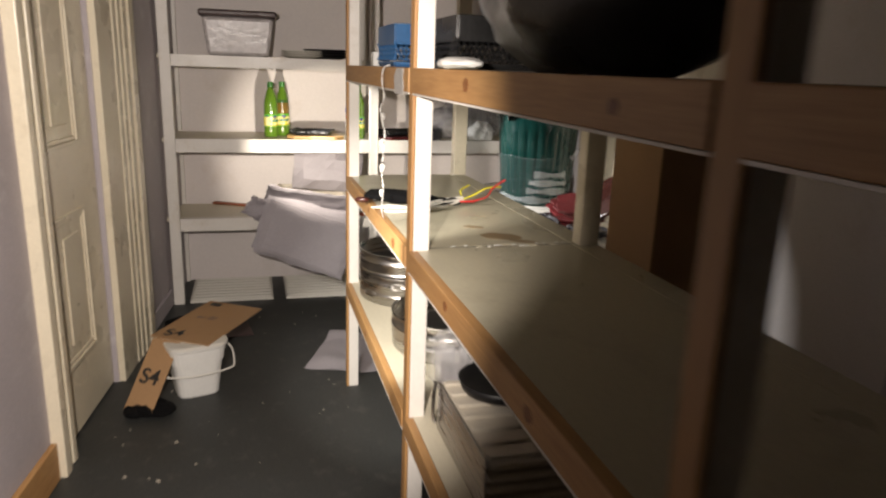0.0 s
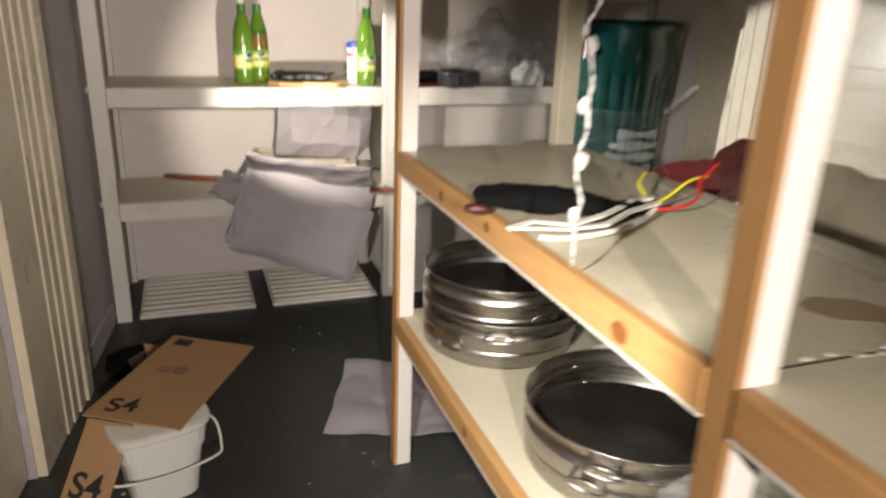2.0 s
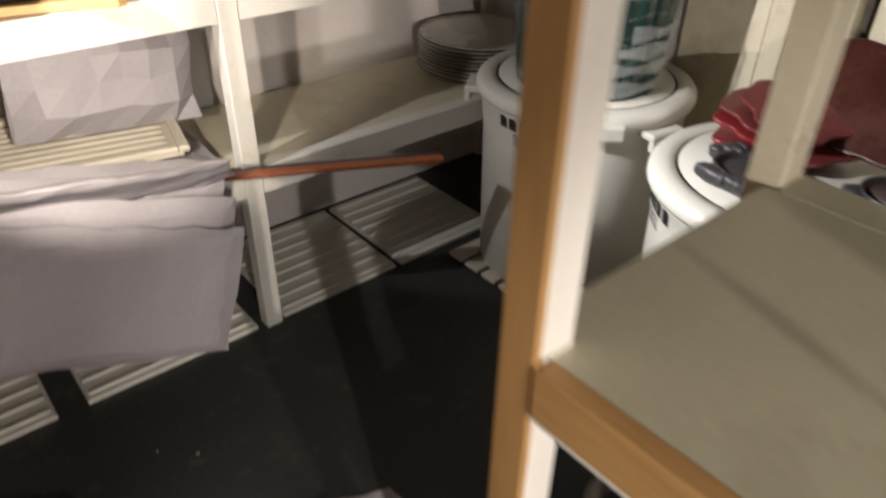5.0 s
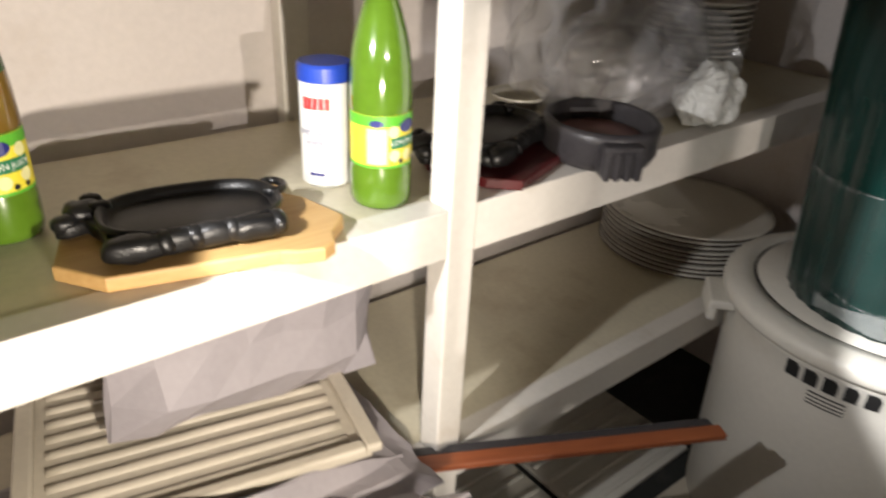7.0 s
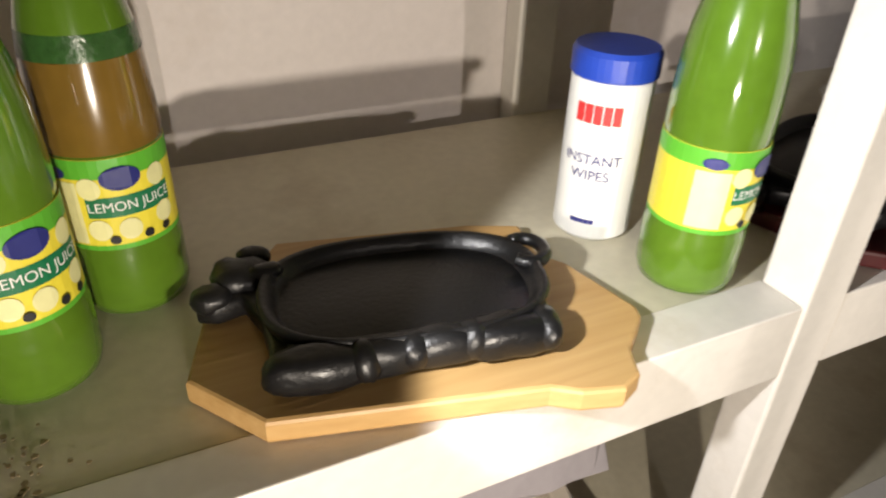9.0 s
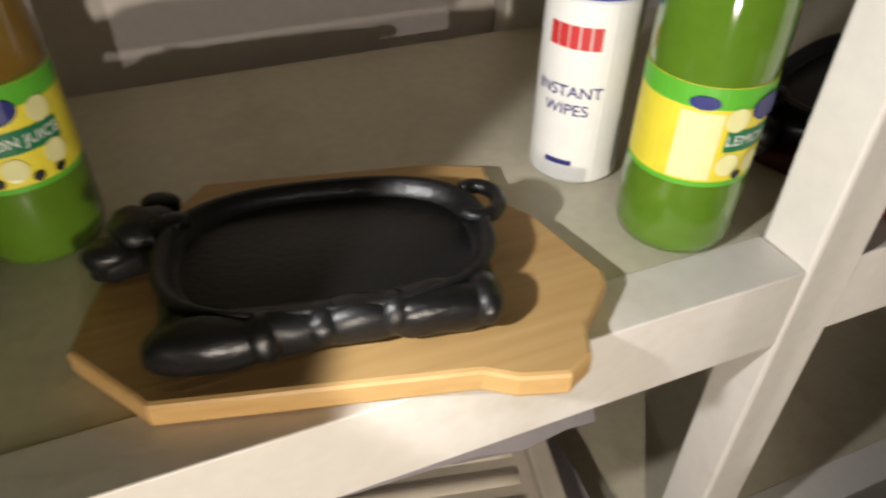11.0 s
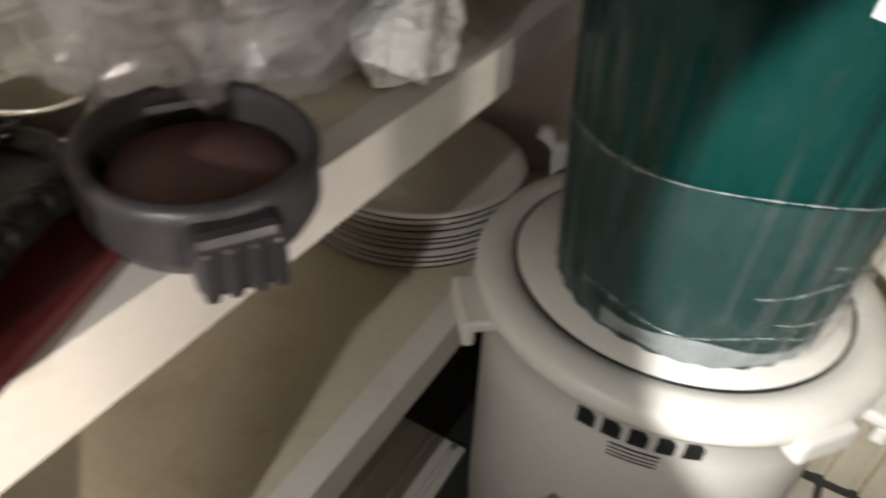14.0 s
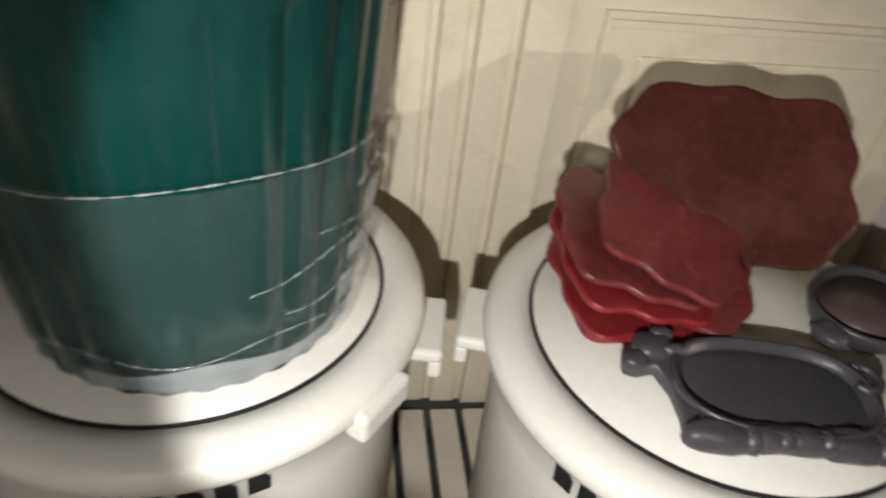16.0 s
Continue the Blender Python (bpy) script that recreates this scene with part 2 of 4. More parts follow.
def tube(points, radius, sides=8, bm=None, bumps=0.0):
    own = bmesh.new()
    pts = [Vector(p) for p in points]
    fine = []
    for i in range(len(pts) - 1):
        p0, p1, p2, p3 = pts[max(i - 1, 0)], pts[i], pts[i + 1], pts[min(i + 2, len(pts) - 1)]
        for k in range(6):
            u = k / 6
            fine.append(0.5 * ((2 * p1) + (p2 - p0) * u + (2 * p0 - 5 * p1 + 4 * p2 - p3) * u * u + (3 * p1 - p0 - 3 * p2 + p3) * u ** 3))
    fine.append(pts[-1])
    rings = []
    for i, p in enumerate(fine):
        d = (fine[min(i + 1, len(fine) - 1)] - fine[max(i - 1, 0)]).normalized()
        a = d.orthogonal().normalized() if abs(d.z) > 0.9 else d.cross(Vector((0, 0, 1))).normalized()
        b = d.cross(a)
        r = radius * (1 + bumps * math.sin(i * 2.3) + bumps * 0.7 * math.sin(i * 0.9))
        rings.append([own.verts.new(p + r * (a * math.cos(2 * math.pi * k / sides) + b * math.sin(2 * math.pi * k / sides))) for k in range(sides)])
    for a, b in zip(rings, rings[1:]):
        for i in range(sides):
            own.faces.new((a[i], a[(i + 1) % sides], b[(i + 1) % sides], b[i]))
    own.faces.new(rings[0])
    own.faces.new(rings[-1])
    return join(bm, own)


def slab(outline, z0, z1, bevel=0.003, bm=None):
    """A flat piece with a given outline and thickness."""
    own = bmesh.new()
    f = own.faces.new([own.verts.new((x, y, z0)) for x, y in outline])
    r = bmesh.ops.extrude_face_region(own, geom=[f])
    bmesh.ops.translate(own, vec=(0, 0, z1 - z0), verts=[v for v in r["geom"] if isinstance(v, bmesh.types.BMVert)])
    if bevel:
        bmesh.ops.bevel(own, geom=[e for e in own.edges if abs(e.verts[0].co.z - e.verts[1].co.z) < 1e-6], offset=bevel, segments=2, affect="EDGES", profile=0.5)
    return join(bm, own)


def lump(cx, cy, cz, sx, sy, sz, rough, scale, seed, power=4.0, n=22, bm=None):
    """A rounded block whose skin is crumpled: bags, bundles and cloth."""
    own = bmesh.new()
    bmesh.ops.create_icosphere(own, subdivisions=4 if n > 14 else 3, radius=1)
    for v in own.verts:
        d = v.co.normalized()
        k = (abs(d.x) ** power + abs(d.y) ** power + abs(d.z) ** power) ** (-1 / power)
        p = Vector((d.x * k * sx, d.y * k * sy, d.z * k * sz))
        q = p * scale + Vector((seed, seed * 1.7, -seed))
        off = noise.noise(q) + 0.55 * abs(noise.noise(q * 2.3)) + 0.3 * noise.noise(q * 5.1)
        v.co = p + d * off * rough + Vector((cx, cy, cz))
    return join(bm, own)


def ribbon(points, half, thick, bm=None):
    """A flat strap along a line, lying level."""
    own = bmesh.new()
    rows = []
    for i, p in enumerate(points):
        a, b = Vector(points[max(i - 1, 0)]), Vector(points[min(i + 1, len(points) - 1)])
        s = (b - a).cross(Vector((0, 0, 1))).normalized() * half
        p = Vector(p)
        rows.append([own.verts.new(q) for q in (p - s, p + s, p + s + Vector((0, 0, thick)), p - s + Vector((0, 0, thick)))])
    for a, b in zip(rows, rows[1:]):
        for k in range(4):
            own.faces.new((a[k], a[(k + 1) % 4], b[(k + 1) % 4], b[k]))
    own.faces.new(rows[0])
    own.faces.new(rows[-1])
    return join(bm, own)


def turned(bm, m):
    bmesh.ops.transform(bm, matrix=m, verts=bm.verts)
    return bm


# ---------------------------------------------------------------- the room
BACK, RIGHT, FRONT, TOP = 4.50, 1.85, -1.70, 2.45
SLANT = math.degrees(math.atan(0.108))


def left_x(y):
    return -0.704 + 0.108 * (y - 2.42)


setting("floor", box(-1.35, 2.05, FRONT - 0.15, BACK + 0.15, -0.1, 0.0, 0), FLOOR, "dark grey vinyl floor, scuffed and dirty", "floor")
setting("ceiling", box(-1.35, 2.05, FRONT - 0.15, BACK + 0.15, TOP, TOP + 0.1, 0), CEIL, "plain painted ceiling of the store", "ceiling")
setting("wall_north", box(-0.75, 2.05, BACK, BACK + 0.12, 0.0, TOP, 0), WALLPAINT, "white painted wall behind the shelves, stained low down", "wall")
setting("wall_south", box(-1.35, 2.05, FRONT - 0.12, FRONT, 0.0, TOP, 0), WALLPAINT, "plain white wall closing the store", "wall")
# right wall with the doorway of the panelled door cut through
bm = box(RIGHT, RIGHT + 0.12, FRONT, 2.42, 0.0, TOP, 0)
box(RIGHT, RIGHT + 0.12, 3.21, BACK, 0.0, TOP, 0, bm)
box(RIGHT, RIGHT + 0.12, 2.42, 3.21, 2.04, TOP, 0, bm)
setting("wall_east", bm, WALLPAINT, "pale painted side wall with a doorway", "wall")

# left wall stands a little out of square: built in its own frame, origin on its face at the near door jamb
LEFT = pose(left_x(2.42), 2.42, 0, 0, 0, -SLANT)


def on_left(bm):
    return turned(bm, LEFT)


bm = box(-0.12, 0.0, -4.2, 0.02, 0.0, TOP, 0)
box(-0.12, 0.0, 0.62, 2.12, 0.0, TOP, 0, bm)
box(-0.12, 0.0, 0.02, 0.62, 2.04, TOP, 0, bm)
setting("wall_west", on_left(bm), MAUVE, "mauve painted wall, scuffed, beside the door", "wall")
# closing piece beyond the left doorway
bm = box(-0.18, -0.125, -0.1, 0.75, 0.0, TOP, 0)
setting("wall_closing", on_left(bm), WALLPAINT, "plain wall closing the doorway", "wall")

# panelled door on the left
def panel_door(name, width, height, panels, label):
    d = thing(name, (0, 0, 0), label, "door")
    d["kind"] = "structure"
    bm = box(-0.05, -0.018, 0.0, width, 0.01, height, 0.002)
    part("slab", bm, CREAM, d)
    for y0, y1, z0, z1 in panels:
        bm = None
        for w, p in ((0.0, 0.010), (0.016, 0.005)):
            for a in ((y0 + w, y1 - w, z1 - w - 0.014, z1 - w), (y0 + w, y1 - w, z0 + w, z0 + w + 0.014), (y0 + w, y0 + w + 0.014, z0 + w + 0.014, z1 - w - 0.014), (y1 - w - 0.014, y1 - w, z0 + w + 0.014, z1 - w - 0.014)):
                bm = box(-0.018, -0.018 + p, *a, 0.002, bm)
        part("moulding", bm, CREAM, d)
        part("panel", box(-0.0175, -0.012, y0 + 0.075, y1 - 0.075, z0 + 0.075, z1 - 0.075, 0.004), CREAM, d)
    return d


d = panel_door("door_1", 0.58, 2.03, [(0.10, 0.40, 0.26, 0.80), (0.10, 0.40, 1.03, 1.85)], "cream gloss panelled door, closed, in a moulded frame")
d.matrix_world = LEFT @ pose(0, 0.03, 0)


def casing(name, y0, y1, steps, label, m, sill=2.04):
    c = thing(name, (0, 0, 0), label, "door frame")
    c["kind"] = "structure"
    for a, b, p in steps:
        part("board", box(-0.012, p, y0 + a, y0 + b, 0.0, sill + 0.1, 0.003), CREAM, c)
    c.matrix_world = m
    return c


FLUTES = [(0.0, 0.20, 0.026), (0.2005, 0.245, 0.031), (0.2455, 0.262, 0.028), (0.2625, 0.305, 0.034), (0.3055, 0.322, 0.030), (0.3225, 0.375, 0.038), (0.3755, 0.39, 0.033), (0.3905, 0.46, 0.045)]
casing("door_frame", 0.625, 1.08, FLUTES, "cream moulded door frame, wide and fluted", LEFT)
casing("door_frame", -0.105, 0.02, [(0, 0.045, 0.04), (0.048, 0.085, 0.025), (0.088, 0.122, 0.032)], "cream moulded door frame at the wall", LEFT)
sk = part("skirting", on_left(box(0.001, 0.02, -4.0, -0.108, 0.0, 0.13, 0.004)), PINE)
tagged(sk, "short worn timber skirting along the wall", "skirting", kind="structure")
sk = setting("skirting", on_left(box(0.001, 0.014, 1.09, 1.62, 0.0, 0.09, 0.004)), MAUVE, "low painted skirting, dirty", "skirting")

# the door in the right wall
EAST = pose(RIGHT, 3.19, 0, 0, 0, 180)
d = panel_door("door_2", 0.74, 2.03, [(0.055, 0.66, 0.25, 0.87), (0.055, 0.66, 1.03, 1.85)], "cream painted panelled door behind the bins, closed")
d.matrix_world = EAST @ pose(0.0, 0.0, 0)
casing("door_frame", -0.48, -0.02, FLUTES, "cream moulded door frame behind the bins", EAST @ pose(0, 0, 0))
casing("door_frame", 0.775, 0.9, [(0, 0.06, 0.03), (0.063, 0.12, 0.04)], "cream door frame at the near side", EAST)
setting("wall_closing", box(RIGHT + 0.13, RIGHT + 0.18, 2.3, 3.4, 0.0, TOP, 0), WALLPAINT, "plain wall closing the doorway", "wall")

# ---------------------------------------------------------------- painted shelves across the end wall
FRONTY = 4.02
unit = thing("wall_shelves", (0, 0, 0), "white painted built-in timber shelves, full width, chipped edges", "shelves")
for x0, x1 in ((-0.512, -0.456), (0.583, 0.631), (1.79, 1.84)):
    part("post", box(x0, x1, FRONTY, FRONTY + 0.045, 0.0, TOP, 0.003), WHITE, unit)
for x0, x1 in ((-0.50, -0.46), (0.575, 0.63), (1.79, 1.84)):
    part("batten", box(x0, x1, BACK - 0.034, BACK - 0.001, 0.0, TOP, 0.003), WHITE, unit)
for z, f in ((1.36, 0.06), (0.925, 0.072), (0.49, 0.07), (1.80, 0.06)):
    part("shelf_board", box(-0.55, 1.845, FRONTY + 0.0452, BACK - 0.035, z - 0.02, z, 0.0005), SHELF, unit)
    for x0, x1 in ((-0.455, 0.582), (0.632, 1.789)):
        part("fascia", box(x0, x1, FRONTY + 0.0015, FRONTY + 0.045, z - f, z + 0.0005, 0.0012), WHITE, unit)

# ---------------------------------------------------------------- open timber unit beside the aisle
IX = 0.308
rack = thing("shelving_unit", (0, 0, 0), "open pine shelving unit with white painted posts and grey tops", "shelves")
for y in (-0.62, 0.50, 1.645, 2.816):
    part("post", box(IX, IX + 0.04, y, y + 0.038, 0.0, 2.2, 0.003), WHITE, rack, "white painted post")
    part("post_face", box(IX - 0.009, IX - 0.0005, y - 0.001, y + 0.039, 0.0, 2.2, 0.002), PINEZ, rack, "raw pine facing strip")
for y in (-0.62, 0.50, 1.645, 2.846):
    part("rear_post", box(0.746, 0.80, y, y + 0.045, 0.0, 2.2, 0.003), CREAM, rack, "cream painted rear post")
for z, f in ((1.335, 0.056), (0.908, 0.052), (0.465, 0.050), (1.85, 0.056)):
    part("shelf_board", box(IX + 0.0105, 0.734, -0.60, 2.86, z - 0.02, z - 0.0015, 0.001), GREYTOP if z != 0.465 else SHELF, rack)
    part("rear_rail", box(0.7355, 0.7995, -0.575, 2.845, z - 0.045, z - 0.0015, 0.002), GREYTOP, rack)
    spans = ((-0.579, 0.497), (0.541, 1.642), (1.686, 2.813))
    for y0, y1 in spans:
        part("fascia", box(IX - 0.012, IX + 0.010, y0, y1, z - f, z, 0.002), PINE, rack, "raw pine fascia")
        part("edge_strip", box(IX - 0.0115, IX + 0.010, y0, y1, z - f - 0.0042, z - f - 0.0003, 0.0005), WHITE, rack, "white painted lower edge")
for y, z, a in ((2.487, 0.880, 0.011), (2.250, 0.886, 0.009), (1.835, 0.879, 0.014), (1.30, 0.885, 0.010), (0.86, 0.880, 0.012), (2.30, 0.442, 0.009), (1.22, 1.310, 0.012), (0.70, 1.305, 0.009)):
    knot = slab([(a * math.cos(u * 0.3927) * (1.25 + 0.12 * math.sin(u * 2.1 + y * 9)), a * math.sin(u * 0.3927)) for u in range(16)], 0.0, 0.0007, 0)
    part("knot", turned(knot, pose(IX - 0.0121, y, z, 90, 0, -90)), KNOT, rack, "dark knot in the pine")

rng = random.Random(11)
part("joint", box(0.33, 0.735, 1.6655, 1.6685, 0.9066, 0.9072, 0), GROUT, rack, "dark joint between two top boards")
for k in range(16):
    x = 0.36 + 0.375 * (k / 15) ** 0.7
    w, h = rng.uniform(0.004, 0.014), rng.uniform(0.002, 0.006)
    part("paint_flake", turned(slab([(-w, -h * 0.4), (-w * 0.2, -h), (w * 0.8, -h * 0.7), (w, h * 0.3), (w * 0.1, h), (-w * 0.7, h * 0.6)], 0.0, 0.0009, 0), pose(x, 1.672 + rng.uniform(-0.008, 0.012), 0.9068, rng.uniform(-4, 4), rng.uniform(-6, 0), rng.uniform(-30, 30))), PAPERWHITE if k % 3 else SHELF, rack, "lifted flake of paint")
for cx, cy, a, b in ((0.575, 1.765, 0.055, 0.040), (0.535, 1.885, 0.030, 0.014), (0.615, 1.705, 0.035, 0.016)):
    ring = [(a * math.cos(u * 0.2618) * (1 + 0.22 * noise.noise(Vector((u * 0.9, cx * 9, 0)))), b * math.sin(u * 0.2618) * (1 + 0.3 * noise.noise(Vector((u * 0.7, cy * 7, 3))))) for u in range(24)]
    part("stain", turned(slab(ring, 0.0, 0.0005, 0), pose(cx, cy, 0.9066, 0, 0, -25)), STAIN, rack, "brown spill stain")

# ---------------------------------------------------------------- bins in the corner
def bin_with_lid(at, turn, handles, clip, label):
    b = thing("round_bin", at, label, "bin", "white bins by the door", turn)
    prof = [(0.262, 0.0), (0.270, 0.008), (0.279, 0.45), (0.284, 0.485), (0.287, 0.535), (0.291, 0.540), (0.289, 0.556)]
    part("body", lathe(prof, 72), BINWHITE, b, smooth=True)
    lid = part("lid", lathe([(0.291, 0.549), (0.300, 0.551), (0.305, 0.561), (0.304, 0.576), (0.295, 0.588), (0.270, 0.5935), (0.2515, 0.5925), (0.2485, 0.588), (0.2440, 0.588), (0.2405, 0.5945), (0.10, 0.596), (0.02, 0.596)], 80), BINWHITE, b, smooth=True)
    part("lid_groove", lathe([(0.2437, 0.5885), (0.2488, 0.5885), (0.2488, 0.5905), (0.2437, 0.5905)], 80, close=False), BLACKINK, lid, "black ring in the lid groove")
    for a in handles:
        bm = box(0.282, 0.334, -0.055, 0.055, 0.529, 0.549, 0.006)
        bm = box(0.316, 0.334, -0.052, 0.052, 0.500, 0.531, 0.005, bm)
        part("handle", turned(bm, pose(0, 0, 0, 0, 0, a)), BINWHITE, b)
    for a in clip:
        bm = box(0.286, 0.316, -0.045, 0.045, 0.529, 0.571, 0.007)
        part("lid_clip", turned(bm, pose(0, 0, 0, 0, 0, a)), BINWHITE, b)
    # maker's mark: five black blocks, each with a clipped corner, and a small boxed line below
    for k in range(5):
        a = math.radians(-90 + (k - 2) * 6.9)
        w, h = (0.0125, 0.0125, 0.0125, 0.0115, 0.0120)[k], 0.0155
        bm = turned(slab([(-w, -h), (w, -h), (w, h * 0.45), (w * 0.45, h), (-w, h)], -0.001, 0.001, 0), pose(0, 0, 0, 90))
        r = 0.2868
        part("mark_block", turned(bm, pose(r * math.cos(a), r * math.sin(a), 0.519, 5, 0, math.degrees(a) + 90)), BLACKINK, b, "black printed block")
    for dz in (0.0, -0.009, -0.018, -0.026):
        bm = bmesh.new()
        for k in range(-5, 5):
            a = math.radians(-90 + k * 1.3 + 0.65)
            r = 0.2846 + dz * 0.14
            join(bm, turned(box(-0.0036, 0.0036, -0.001, 0.001, -0.0014, 0.0014, 0), pose(r * math.cos(a), r * math.sin(a), 0.492 + dz, 8, 0, math.degrees(a) + 90)))
        part("mark_line", bm, BLACKINK, b, "thin printed line")
    return b


BIN1, BIN2 = (1.504, 3.745), (1.391, 3.068)
bin_with_lid((*BIN1, 0.026), -81.5, (210, -18), (-47,), "round white plastic bin with flat lid, carrying a green tub")
bin_with_lid((*BIN2, 0.026), 228, (207, 30), (), "round white plastic bin with flat lid, carrying red boards")
LIDZ = 0.6225

# fluted green tub wrapped in film on the first bin
tub = thing("plastic_tub", (BIN1[0] - 0.020, BIN1[1] - 0.015, LIDZ), "tall dark green fluted plastic tub wrapped in clear film", "tub")


def flute(a, k):
    if 1 <= k <= 6:
        return 0.99 + 0.042 * abs(math.cos(a * 12)) ** 0.55
    return 1.03 + (0.010 * math.cos(a * 30) if k == 0 else 0)


part("body", lathe([(0.184, 0.0), (0.186, 0.016), (0.190, 0.06), (0.197, 0.16), (0.204, 0.26), (0.211, 0.36), (0.214, 0.398), (0.2165, 0.412), (0.2265, 0.56), (0.236, 0.565), (0.236, 0.60), (0.215, 0.60), (0.19, 0.42), (0.15, 0.05), (0.02, 0.05)], 220, flute), GREENPL, tub, smooth=True)
part("film", lathe([(0.1935, 0.02), (0.198, 0.06), (0.206, 0.16), (0.213, 0.25), (0.2135, 0.264)], 110, lambda a, k: 1.046 + 0.004 * math.sin(a * 9 + k) + 0.003 * math.sin(a * 31 + 2 * k), close=False), FILM, tub, "clear cling film wrap")
for z, a0, a1 in ((0.065, 150, 290), (0.10, 215, 300), (0.145, 205, 262), (0.175, 225, 300), (0.215, 240, 305)):
    bm = tube([((0.2045 + 0.075 * z) * math.cos(radians(a)), (0.2045 + 0.075 * z) * math.sin(radians(a)), z + 0.008 * math.sin(a * 0.11 + z * 50)) for a in range(a0, a1, 9)], 0.0005, 5, bumps=0.7)
    part("film_fold", bm, MILKY, tub, "wrinkle in the film")
for z, a0, a1 in ((0.035, 160, 300), (0.085, 235, 305), (0.13, 238, 300), (0.175, 245, 300)):
    own = bmesh.new()
    rows = []
    for a in range(a0, a1, 5):
        r = 0.2050 + 0.075 * z
        w = 0.016 + 0.006 * math.sin(a * 0.13 + z * 40)
        rows.append([own.verts.new(((r + d * 0.075) * math.cos(radians(a)), (r + d * 0.075) * math.sin(radians(a)), z + d)) for d in (-w, 0, w)])
    for p, q in zip(rows, rows[1:]):
        for k in (0, 1):
            own.faces.new((p[k], q[k], q[k + 1], p[k + 1]))
    part("film_layer", own, MILKY, tub, "milky overlapping film")
bm = tube([(0.2240 * math.cos(radians(a)), 0.2240 * math.sin(radians(a)), 0.264 + 0.006 * math.sin(a * 0.07)) for a in range(125, 305, 10)], 0.0007, 6, bumps=0.6)
part("film_edge", bm, BAGFILM, tub, "rolled edge of the film")
bm = tube([(0.128, -0.182, 0.262), (0.135, -0.205, 0.275), (0.14, -0.225, 0.31), (0.165, -0.24, 0.32), (0.175, -0.26, 0.35), (0.20, -0.262, 0.36)], 0.009, 7, bumps=0.4)
part("film_tail", bm, BAGFILM, tub, "loose twisted tail of film")
st = slab([(0.055 * math.cos(k * 0.7) * (1 + 0.1 * math.sin(k * 3)), 0.035 * math.sin(k * 0.7)) for k in range(9)], 0.0, 0.001, 0)
part("sticker", turned(st, pose(-0.2155, -0.099, 0.487, 90, 0, -115)), PAPERWHITE, tub, "torn white sticker with red print")
st = box(-0.035, 0.03, -0.006, 0.008, 0.001, 0.0015, 0)
part("sticker_print", turned(st, pose(-0.2162, -0.0993, 0.487, 90, 0, -115)), REDINK, tub, "red print")


# ---------------------------------------------------------------- sizzle plates
def animal_board(a=0.155, b=0.10):
    """Wooden board with clipped corners, one end cut to a step and a hoof."""
    return [(-a, -0.55 * b), (-0.82 * a, -b), (0.42 * a, -b), (0.62 * a, -1.06 * b), (0.86 * a, -1.0 * b), (0.92 * a, -0.72 * b), (1.0 * a, -0.6 * b), (1.0 * a, 0.35 * b), (0.86 * a, 0.5 * b), (0.8 * a, 0.8 * b), (0.62 * a, 0.92 * b), (-0.6 * a, 0.92 * b), (-0.95 * a, 0.5 * b)]


